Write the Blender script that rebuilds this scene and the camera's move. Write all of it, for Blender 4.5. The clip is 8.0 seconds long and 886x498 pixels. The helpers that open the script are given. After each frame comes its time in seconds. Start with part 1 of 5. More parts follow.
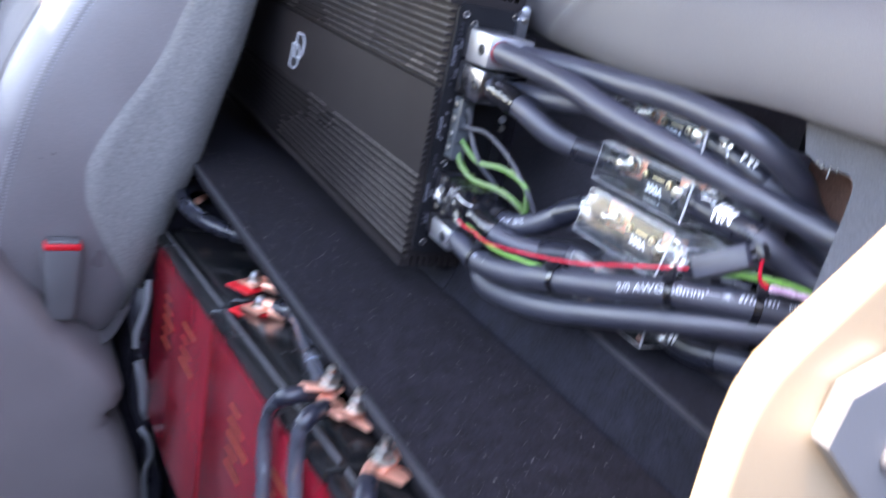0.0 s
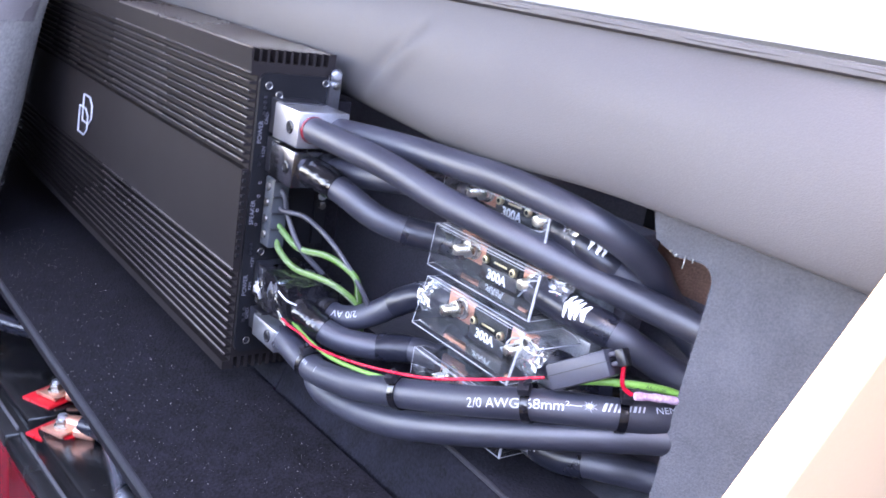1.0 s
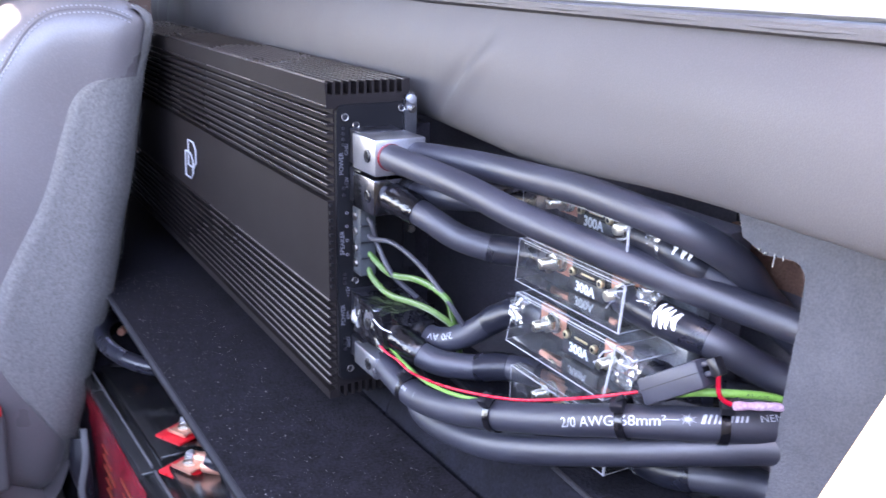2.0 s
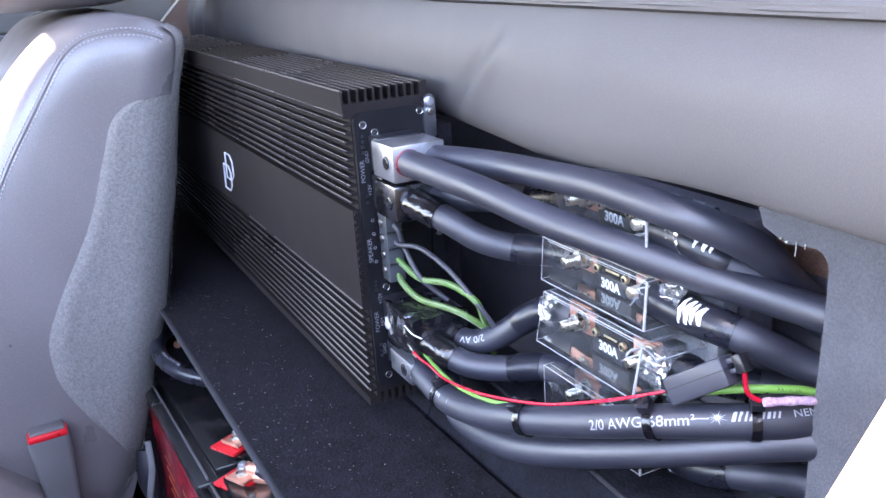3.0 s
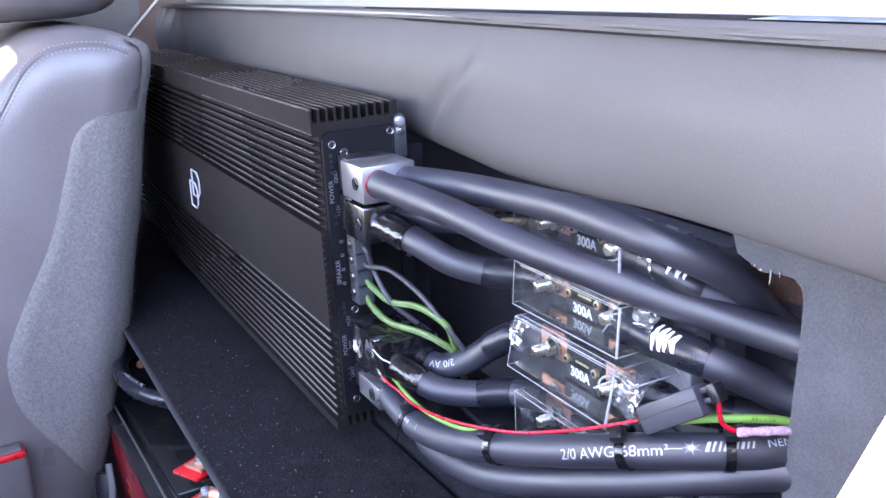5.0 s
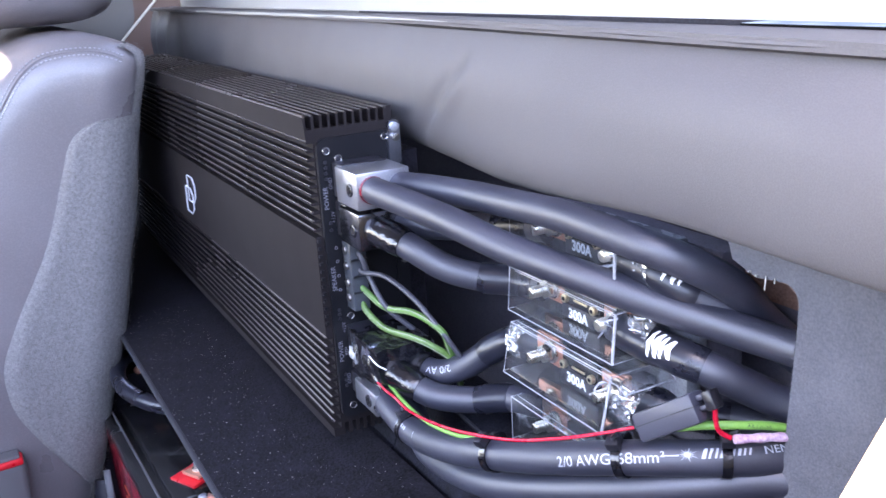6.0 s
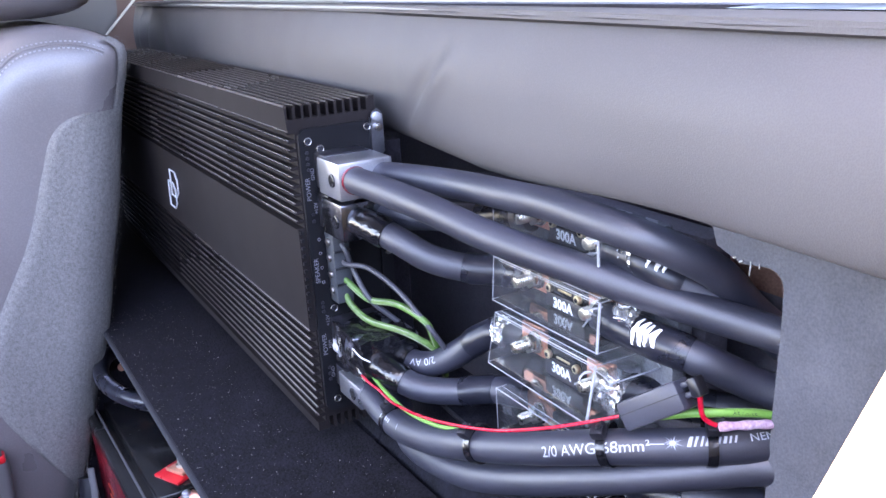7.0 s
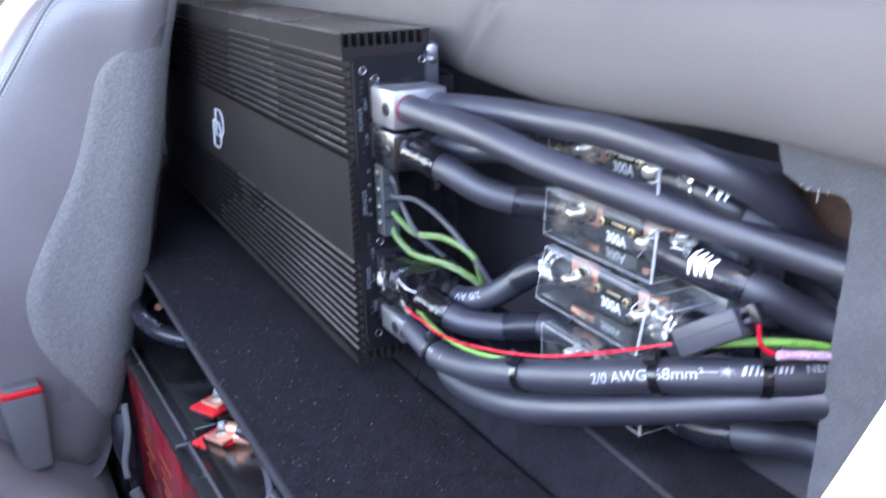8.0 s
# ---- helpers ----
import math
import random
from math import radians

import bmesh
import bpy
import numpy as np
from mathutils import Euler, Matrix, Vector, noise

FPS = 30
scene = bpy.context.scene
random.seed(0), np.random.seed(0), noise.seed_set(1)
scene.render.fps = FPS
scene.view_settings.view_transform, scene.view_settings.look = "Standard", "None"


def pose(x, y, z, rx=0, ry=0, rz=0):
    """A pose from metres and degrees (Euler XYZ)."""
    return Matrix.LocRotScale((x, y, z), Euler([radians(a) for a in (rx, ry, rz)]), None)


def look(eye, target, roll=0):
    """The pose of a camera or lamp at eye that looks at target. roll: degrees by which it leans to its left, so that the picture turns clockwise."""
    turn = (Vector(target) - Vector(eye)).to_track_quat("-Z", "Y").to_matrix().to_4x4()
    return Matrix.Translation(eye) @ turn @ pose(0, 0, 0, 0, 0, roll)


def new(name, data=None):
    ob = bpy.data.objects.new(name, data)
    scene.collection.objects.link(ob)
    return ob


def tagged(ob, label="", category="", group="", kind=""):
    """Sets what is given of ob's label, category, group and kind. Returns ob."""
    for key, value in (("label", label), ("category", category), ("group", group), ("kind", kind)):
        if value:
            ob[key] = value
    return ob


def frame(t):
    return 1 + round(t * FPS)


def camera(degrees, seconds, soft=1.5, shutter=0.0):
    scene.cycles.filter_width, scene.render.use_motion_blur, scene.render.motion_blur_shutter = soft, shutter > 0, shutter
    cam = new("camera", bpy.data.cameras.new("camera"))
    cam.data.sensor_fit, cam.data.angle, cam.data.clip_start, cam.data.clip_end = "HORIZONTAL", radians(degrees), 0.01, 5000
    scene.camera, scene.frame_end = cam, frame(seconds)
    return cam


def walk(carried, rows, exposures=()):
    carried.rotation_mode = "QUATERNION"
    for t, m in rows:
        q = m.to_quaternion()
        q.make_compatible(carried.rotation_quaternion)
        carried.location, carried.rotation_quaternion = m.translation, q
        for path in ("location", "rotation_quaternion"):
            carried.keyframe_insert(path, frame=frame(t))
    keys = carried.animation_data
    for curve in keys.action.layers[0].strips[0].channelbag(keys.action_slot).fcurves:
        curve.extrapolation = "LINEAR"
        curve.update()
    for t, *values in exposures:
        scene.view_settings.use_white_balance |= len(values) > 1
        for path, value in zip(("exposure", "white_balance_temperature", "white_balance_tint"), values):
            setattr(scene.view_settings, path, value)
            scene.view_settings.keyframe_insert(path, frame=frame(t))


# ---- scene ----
cam = camera(52.2, 8.0, soft=1.5, shutter=0.6)
PATH = [
    (0, (0.589, -0.285, 0.232), (-1.084, 0.622, -0.384), 12.0),
    (0.2, (0.553, -0.271, 0.241), (-1.09, 0.709, -0.344), 13.7),
    (0.3, (0.542, -0.27, 0.245), (-1.076, 0.757, -0.325), 13.4),
    (0.5, (0.526, -0.252, 0.248), (-1.066, 0.834, -0.286), 12.3),
    (0.8, (0.516, -0.242, 0.258), (-1.004, 0.941, -0.281), 10.8),
    (1, (0.518, -0.242, 0.269), (-0.984, 0.957, -0.286), 9.3),
    (1.2, (0.519, -0.241, 0.273), (-0.987, 0.953, -0.282), 8.0),
    (1.5, (0.517, -0.244, 0.273), (-1.055, 0.856, -0.29), 6.1),
    (1.7, (0.522, -0.233, 0.278), (-1.088, 0.803, -0.299), 4.2),
    (2.8, (0.526, -0.191, 0.285), (-1.195, 0.628, -0.322), -3.7),
    (3, (0.528, -0.188, 0.29), (-1.19, 0.628, -0.327), -4.0),
    (3.5, (0.525, -0.189, 0.284), (-1.174, 0.664, -0.339), -3.5),
    (4, (0.523, -0.189, 0.291), (-1.164, 0.691, -0.325), -3.3),
    (4.5, (0.523, -0.189, 0.291), (-1.166, 0.705, -0.299), -2.9),
    (4.7, (0.521, -0.187, 0.291), (-1.17, 0.702, -0.299), -2.9),
    (5.8, (0.518, -0.18, 0.292), (-1.188, 0.689, -0.289), -3.3),
    (6, (0.518, -0.18, 0.294), (-1.177, 0.703, -0.295), -3.5),
    (6.5, (0.518, -0.178, 0.292), (-1.168, 0.723, -0.297), -3.7),
    (7, (0.516, -0.176, 0.288), (-1.166, 0.728, -0.306), -3.6),
    (7.5, (0.514, -0.181, 0.283), (-1.167, 0.721, -0.317), -2.6),
    (8, (0.514, -0.192, 0.262), (-1.183, 0.655, -0.372), -1.4),
]
walk(cam, [(t, look(eye, target, roll)) for t, eye, target, roll in PATH], [(0.0, 4.20, 7300, 20), (0.2, 4.45, 7300, 22), (0.5, 4.62, 7270, 24), (1.0, 4.50, 7320, 27), (1.5, 4.40, 7350, 28), (3.0, 4.32, 7280, 21), (4.5, 4.27, 7250, 25), (7.0, 4.27, 7250, 25), (7.5, 4.25, 7200, 22), (8.0, 4.30, 7300, 18)])


# ---- daylight ----
world = bpy.data.worlds.new("daylight")
scene.world = world
world.use_nodes = True
wn = world.node_tree.nodes
sky = wn.new("ShaderNodeTexSky")
sky.sky_type = "NISHITA"
sky.sun_disc = False
SUN_UP, SUN_TURN = 71.5, 180.0
sky.sun_elevation = radians(SUN_UP)
sky.sun_rotation = radians(SUN_TURN)
wn["Background"].inputs["Strength"].default_value = 0.15
world.node_tree.links.new(sky.outputs[0], wn["Background"].inputs["Color"])

sun = new("sun", bpy.data.lights.new("sun", "SUN"))
sun.data.energy = 4.0
sun.data.angle = radians(0.53)
sun.data.color = (1.0, 0.95, 0.88)
sun_way = Vector((math.sin(radians(SUN_TURN)) * math.cos(radians(SUN_UP)), math.cos(radians(SUN_TURN)) * math.cos(radians(SUN_UP)), math.sin(radians(SUN_UP))))
sun.matrix_world = look(sun_way * 8, (0, 0, 0))


# ---- materials ----
def surface(name, base, rough=0.6, metal=0.0, vary=0.15, big=8.0, fine=300.0, bump=0.1, depth=0.0005, second=None, cells=False, coat=0.0, sheen=0.0, spread=0.1, spec=0.5):
    """A base colour that varies at two scales, with fine relief."""
    m = bpy.data.materials.new(name)
    m.use_nodes = True
    nt = m.node_tree
    bsdf = nt.nodes["Principled BSDF"]
    bsdf.inputs["Metallic"].default_value = metal
    bsdf.inputs["Coat Weight"].default_value = coat
    bsdf.inputs["Specular IOR Level"].default_value = spec
    bsdf.inputs["Sheen Weight"].default_value = sheen
    tc = nt.nodes.new("ShaderNodeTexCoord")
    n1 = nt.nodes.new("ShaderNodeTexNoise")
    n1.inputs["Scale"].default_value, n1.inputs["Detail"].default_value = big, 5
    if cells:
        n2 = nt.nodes.new("ShaderNodeTexVoronoi")
        n2.inputs["Scale"].default_value = fine
    else:
        n2 = nt.nodes.new("ShaderNodeTexNoise")
        n2.inputs["Scale"].default_value, n2.inputs["Detail"].default_value = fine, 3
    for n in (n1, n2):
        nt.links.new(tc.outputs["Object"], n.inputs["Vector"])
    lo = [c * (1 - vary) for c in base]
    hi = [min(1, c * (1 + vary)) for c in base] if second is None else second
    mixn = nt.nodes.new("ShaderNodeMath")
    mixn.operation = "MULTIPLY_ADD"
    mixn.inputs[1].default_value = 0.5
    half = nt.nodes.new("ShaderNodeMath")
    half.operation = "MULTIPLY"
    half.inputs[1].default_value = 0.5
    nt.links.new(n2.outputs[0], half.inputs[0])
    nt.links.new(n1.outputs[0], mixn.inputs[0])
    nt.links.new(half.outputs[0], mixn.inputs[2])
    ramp = nt.nodes.new("ShaderNodeValToRGB")
    ramp.color_ramp.elements[0].position, ramp.color_ramp.elements[1].position = 0.32, 0.68
    ramp.color_ramp.elements[0].color, ramp.color_ramp.elements[1].color = (*lo, 1), (*hi, 1)
    nt.links.new(mixn.outputs[0], ramp.inputs[0])
    nt.links.new(ramp.outputs[0], bsdf.inputs["Base Color"])
    rr = nt.nodes.new("ShaderNodeMapRange")
    rr.inputs["To Min"].default_value, rr.inputs["To Max"].default_value = max(0.02, rough - spread), min(1, rough + spread)
    rr.inputs["From Min"].default_value, rr.inputs["From Max"].default_value = 0.3, 0.7
    nt.links.new(n1.outputs[0], rr.inputs["Value"])
    nt.links.new(rr.outputs[0], bsdf.inputs["Roughness"])
    if bump:
        b = nt.nodes.new("ShaderNodeBump")
        b.inputs["Strength"].default_value, b.inputs["Distance"].default_value = bump, depth
        nt.links.new(n2.outputs[0], b.inputs["Height"])
        nt.links.new(b.outputs[0], bsdf.inputs["Normal"])
    return m


def thin_clear(name, tint=(0.96, 0.965, 0.97), least=0.012, most=1.1, rise=4.5, dull=0.02):
    """Thin clear walls: straight see-through with a gloss that grows at a slant."""
    m = bpy.data.materials.new(name)
    m.use_nodes = True
    nt = m.node_tree
    nt.nodes.remove(nt.nodes["Principled BSDF"])
    see, gloss, mix, fres = (nt.nodes.new("ShaderNode" + k) for k in ("BsdfTransparent", "BsdfGlossy", "MixShader", "LayerWeight"))
    see.inputs["Color"].default_value = (*tint, 1)
    gloss.inputs["Roughness"].default_value = 0.02
    fres.inputs["Blend"].default_value = 0.5
    curve, level = nt.nodes.new("ShaderNodeMath"), nt.nodes.new("ShaderNodeMapRange")
    curve.operation = "POWER"
    curve.inputs[1].default_value = rise
    level.inputs["To Min"].default_value, level.inputs["To Max"].default_value = least, most
    nt.links.new(fres.outputs["Facing"], curve.inputs[0])
    nt.links.new(curve.outputs[0], level.inputs["Value"])
    tc, rip, bmp = (nt.nodes.new("ShaderNode" + k) for k in ("TexCoord", "TexNoise", "Bump"))
    rip.inputs["Scale"].default_value = 45
    bmp.inputs["Strength"].default_value, bmp.inputs["Distance"].default_value = 0.05, 0.002
    nt.links.new(tc.outputs["Object"], rip.inputs["Vector"])
    nt.links.new(rip.outputs[0], bmp.inputs["Height"])
    nt.links.new(bmp.outputs[0], gloss.inputs["Normal"])
    nt.links.new(level.outputs[0], mix.inputs[0])
    nt.links.new(see.outputs[0], mix.inputs[1])
    nt.links.new(gloss.outputs[0], mix.inputs[2])
    # pale diffuse veil stands in for scuffs and blurred reflections of daylight
    haze, scuff_veil, sc, sl = (nt.nodes.new("ShaderNode" + k) for k in ("BsdfDiffuse", "MixShader", "TexNoise", "MapRange"))
    haze.inputs["Color"].default_value = (0.80, 0.84, 0.90, 1)
    sc.inputs["Scale"].default_value, sc.inputs["Detail"].default_value = 120, 6
    sl.inputs["From Min"].default_value, sl.inputs["From Max"].default_value = 0.35, 0.7
    sl.inputs["To Min"].default_value, sl.inputs["To Max"].default_value = 0.2 * dull, dull
    nt.links.new(tc.outputs["Object"], sc.inputs["Vector"])
    nt.links.new(sc.outputs[0], sl.inputs["Value"])
    nt.links.new(sl.outputs[0], scuff_veil.inputs[0])
    nt.links.new(mix.outputs[0], scuff_veil.inputs[1])
    nt.links.new(haze.outputs[0], scuff_veil.inputs[2])
    nt.links.new(scuff_veil.outputs[0], nt.nodes["Material Output"].inputs["Surface"])
    return m


M_AMP = surface("black_anodised_aluminium", (0.0170, 0.0140, 0.0146), 0.5, 0.0, 0.2, 14, 900, 0.08, 0.0002, spread=0.04, spec=0.10)
M_FINEDGE = surface("fin_edge_highlight", (0.33, 0.30, 0.29), 0.27, 1.0, 0.15, 6, 900, 0.0)
M_PLATE = surface("black_painted_steel", (0.007, 0.007, 0.009), 0.5, 0.0, 0.3, 40, 1500, 0.1, 0.0002, spec=0.2)
M_CHROME = surface("plated_metal", (0.42, 0.44, 0.51), 0.27, 1.0, 0.12, 60, 900, 0.08, 0.0003)
M_BRIGHT = surface("bright_plated_metal", (0.62, 0.64, 0.70), 0.38, 0.85, 0.12, 60, 900, 0.1, 0.0003)
M_DULL = surface("dull_plated_metal", (0.17, 0.175, 0.2), 0.2, 1.0, 0.3, 60, 700, 0.08, 0.0003)
M_ALU = surface("brushed_aluminium", (0.41, 0.42, 0.46), 0.36, 0.92, 0.14, 60, 900, 0.12, 0.0003)
M_SCREW = surface("screw_steel", (0.36, 0.345, 0.33), 0.32, 1.0, 0.2, 200, 2000, 0.1, 0.0002)
M_RUBBER = surface("cable_rubber", (0.0185, 0.0198, 0.034), 0.50, 0.0, 0.35, 30, 1600, 0.25, 0.0002, spec=1.0, spread=0.06)
M_GLOSSY = surface("glossy_cable_rubber", (0.055, 0.059, 0.075), 0.12, 0.0, 0.3, 30, 900, 0.1, 0.0002, spec=1.0)
M_SHRINK = surface("heat_shrink", (0.012, 0.013, 0.021), 0.3, 0.0, 0.2, 45, 500, 0.12, 0.0004)
M_TAPE = surface("black_tape", (0.006, 0.006, 0.0085), 0.16, 0.0, 0.2, 120, 190, 0.5, 0.0016, spec=0.8)
M_CLEAR = thin_clear("clear_plastic")
M_CLEARTOP = thin_clear("hazed_clear_plastic", (0.93, 0.94, 0.95), 0.04, 0.9, 2.6, 0.07)
M_WRINKLED = thin_clear("wrinkled_clear_film", (0.90, 0.91, 0.93), 0.30, 1.0, 1.4, 0.16)
M_CLEARBASE = thin_clear("polished_clear_floor", (0.66, 0.68, 0.70), 0.03, 0.8, 2.0, 0.010)
M_FILM = surface("crumpled_film", (0.8, 0.81, 0.84), 0.2, 0.6, 0.3, 80, 300, 0.3, 0.001)
M_EDGE = surface("clear_plastic_edge", (0.36, 0.37, 0.40), 0.15, 0.0, 0.3, 200, 900, 0.0)
M_COPPER = surface("copper", (0.78, 0.38, 0.27), 0.4, 0.7, 0.25, 90, 1200, 0.1, 0.0002)
M_BRASS = surface("brass", (0.78, 0.66, 0.42), 0.38, 1.0, 0.2, 90, 1200, 0.1, 0.0002)
M_STUD = surface("zinc_stud", (0.70, 0.68, 0.61), 0.3, 1.0, 0.2, 90, 1200, 0.1, 0.0002)
M_BLACK = surface("black_plastic", (0.013, 0.013, 0.018), 0.35, 0.0, 0.25, 30, 1400, 0.12, 0.0002)
M_BOX = surface("fuse_box_plastic", (0.040, 0.042, 0.058), 0.42, 0.0, 0.2, 40, 2200, 0.2, 0.0002)
M_PRINT = surface("white_print", (0.44, 0.455, 0.51), 0.6, 0.0, 0.12, 150, 900, 0.0)
M_GREYPRINT = surface("grey_print", (0.17, 0.17, 0.2), 0.6, 0.0, 0.2, 150, 900, 0.0)
M_FLOOR = surface("charcoal_carpet", (0.0098, 0.0086, 0.0120), 0.95, 0.0, 0.9, 90, 520, 0.7, 0.001, spec=0.15)
M_LEDGE = surface("worn_charcoal_carpet", (0.0085, 0.0085, 0.0126), 0.95, 0.0, 0.8, 70, 520, 0.7, 0.001, spec=0.15)
M_FELT = surface("grey_carpet_panel", (0.097, 0.099, 0.114), 0.95, 0.0, 0.26, 45, 900, 0.6, 0.0008, spec=0.15)
M_VINYL = surface("grey_vinyl", (0.096, 0.0885, 0.0905), 0.55, 0.0, 0.08, 9, 1500, 0.2, 0.0003, cells=True)
M_LEATHER = surface("grey_leather", (0.160, 0.140, 0.144), 0.36, 0.0, 0.10, 10, 700, 0.25, 0.0004, cells=True, spec=1.0)
M_SEATCARPET = surface("seat_back_carpet", (0.205, 0.192, 0.186), 0.98, 0.0, 0.34, 330, 900, 0.7, 0.0011, spec=0.1)
M_CLOTH = surface("grey_cushion_cloth", (0.172, 0.146, 0.144), 0.9, 0.0, 0.1, 12, 1200, 0.4, 0.0006, spec=0.15)
M_THREAD = surface("stitching_thread", (0.36, 0.35, 0.36), 0.8, 0.0, 0.2, 200, 1500, 0.2)
M_MDF = surface("raw_fibreboard", (0.25, 0.135, 0.10), 0.9, 0.0, 0.4, 60, 700, 0.6, 0.001)
M_PAINT = surface("tan_body_paint", (0.35, 0.255, 0.16), 0.35, 0.0, 0.04, 6, 900, 0.02, 0.0002, coat=0.4)
M_RUBSEAL = surface("grey_rubber", (0.075, 0.073, 0.08), 0.6, 0.0, 0.15, 30, 800, 0.15)
M_UPPER = surface("light_grey_headliner", (0.37, 0.362, 0.34), 0.9, 0.0, 0.06, 8, 1300, 0.3, 0.0004)
M_BROWN = surface("brown_pillar_plastic", (0.105, 0.052, 0.034), 0.55, 0.0, 0.12, 9, 900, 0.2, 0.0003)
M_BELT = surface("belt_webbing", (0.55, 0.5, 0.42), 0.8, 0.0, 0.1, 40, 1500, 0.3)
M_BATRED = surface("red_battery_case", (0.185, 0.0055, 0.0135), 0.16, 0.0, 0.35, 14, 500, 0.08, 0.0003)
M_BATBLACK = surface("black_battery_lid", (0.010, 0.010, 0.011), 0.2, 0.0, 0.3, 25, 700, 0.1, 0.0003)
M_RED = surface("red_plastic", (0.6, 0.010, 0.018), 0.35, 0.0, 0.12, 60, 900, 0.05)
M_REDWIRE = surface("red_wire", (0.55, 0.006, 0.03), 0.25, 0.0, 0.1, 60, 900, 0.05)
M_BRIGHTGREEN = surface("bright_green_wire", (0.17, 0.38, 0.075), 0.4, 0.0, 0.12, 60, 900, 0.05)
M_GREEN = surface("green_wire", (0.075, 0.17, 0.033), 0.4, 0.0, 0.12, 60, 900, 0.05)
M_OLIVE = surface("dull_green_wire", (0.085, 0.165, 0.04), 0.45, 0.0, 0.35, 300, 900, 0.1)
M_GREYWIRE = surface("grey_wire", (0.05, 0.05, 0.062), 0.4, 0.0, 0.15, 60, 900, 0.05)
M_PINK = surface("pink_butt_splice", (0.52, 0.25, 0.42), 0.22, 0.0, 0.3, 160, 700, 0.4, second=(0.72, 0.55, 0.68))
M_WHITEBAND = surface("white_band", (0.85, 0.85, 0.88), 0.3, 0.0, 0.1, 120, 900, 0.1)
M_GOLDPRINT = surface("gold_print", (0.21, 0.045, 0.014), 0.5, 0.0, 0.2, 60, 900, 0.0)
M_ROOF = surface("truck_shell", (0.35, 0.34, 0.33), 0.7, 0.0, 0.1, 6, 600, 0.1)
M_GROUND = surface("unseen_dark_ground", (0.06, 0.059, 0.06), 0.9, 0.0, 0.3, 3, 90, 0.3, 0.002)
M_TRIMGREY = surface("grey_trim_plastic", (0.13, 0.13, 0.135), 0.5, 0.0, 0.1, 20, 1200, 0.2, 0.0003)
M_BUCKLE = surface("grey_buckle_plastic", (0.095, 0.09, 0.092), 0.5, 0.0, 0.12, 30, 1200, 0.15)
M_DUST = surface("pale_grit", (0.5, 0.48, 0.45), 0.8, 0.0, 0.3, 300, 2000, 0.0)
M_SMOKE = surface("smoke_grey_plastic", (0.20, 0.206, 0.225), 0.25, 0.0, 0.3, 60, 900, 0.1)
M_DARKWALL = surface("dark_inner_panel", (0.105, 0.098, 0.122), 0.85, 0.0, 0.3, 20, 700, 0.4, 0.0006)
M_SKYBLOCK = surface("dark_sky_blocker", (0.06, 0.055, 0.05), 0.9, 0.0, 0.3, 3, 60, 0.3, 0.003)
M_LINER = surface("grey_roof_lining", (0.17, 0.165, 0.16), 0.95, 0.0, 0.08, 8, 1300, 0.3, 0.0004, spec=0.15)
M_QUARTER = surface("taupe_quarter_trim", (0.105, 0.092, 0.083), 0.5, 0.0, 0.08, 10, 900, 0.15, 0.0003)
M_SLATE = surface("slate_plastic", (0.05, 0.056, 0.066), 0.4, 0.0, 0.2, 30, 1200, 0.12, 0.0002)
M_RATING = surface("bright_white_print", (0.72, 0.76, 0.80), 0.6, 0.0, 0.1, 150, 900, 0.0)
M_STRIPE = surface("pale_wire_stripe", (0.26, 0.28, 0.22), 0.45, 0.0, 0.25, 200, 900, 0.05)
M_WORNSHEEN = surface("worn_and_sheen_edge", (0.018, 0.0178, 0.023), 0.9, 0.0, 0.5, 60, 900, 0.5)


# ---- mesh helpers ----
def root_of(ob):
    while ob.parent:
        ob = ob.parent
    return ob


def mesh_from(name, bm, mats, smooth=True):
    me = bpy.data.meshes.new(name)
    bmesh.ops.recalc_face_normals(bm, faces=bm.faces)
    bm.to_mesh(me)
    bm.free()
    for m in mats if isinstance(mats, (list, tuple)) else [mats]:
        me.materials.append(m)
    if smooth:
        me.shade_smooth()
        me.set_sharp_from_angle(angle=radians(38))
    return me


def thing(name, at, label, category, group="", kind=""):
    ob = new(name)
    ob.location = at
    ob.empty_display_size = 0.02
    return tagged(ob, label, category, group, kind)


def part(name, bm, mats, parent, label="", smooth=True):
    r = root_of(parent)
    bm.transform(Matrix.Translation(-r.location))
    ob = new(name, mesh_from(name, bm, mats, smooth))
    ob.parent = parent
    return tagged(ob, label)


def solo(name, bm, mats, label, category, group="", kind="", smooth=True):
    return tagged(new(name, mesh_from(name, bm, mats, smooth)), label, category, group, kind)


def box(x0, x1, y0, y1, z0, z1, r=0.0, seg=2, bm=None):
    """A box, its edges rounded by r."""
    b = bmesh.new()
    bmesh.ops.create_cube(b, size=1)
    for v in b.verts:
        v.co = Vector((x0 + (v.co.x + 0.5) * (x1 - x0), y0 + (v.co.y + 0.5) * (y1 - y0), z0 + (v.co.z + 0.5) * (z1 - z0)))
    if r:
        bmesh.ops.bevel(b, geom=b.edges[:], offset=r, segments=seg, profile=0.5, affect="EDGES")
    return join(bm, b)


def join(bm, b):
    if bm is None:
        return b
    me = bpy.data.meshes.new("tmp")
    b.to_mesh(me)
    b.free()
    bm.from_mesh(me)
    bpy.data.meshes.remove(me)
    return bm


def frame_of(axis):
    """A turn that brings z to the axis."""
    return Vector(axis).normalized().to_track_quat("Z", "Y").to_matrix().to_4x4()


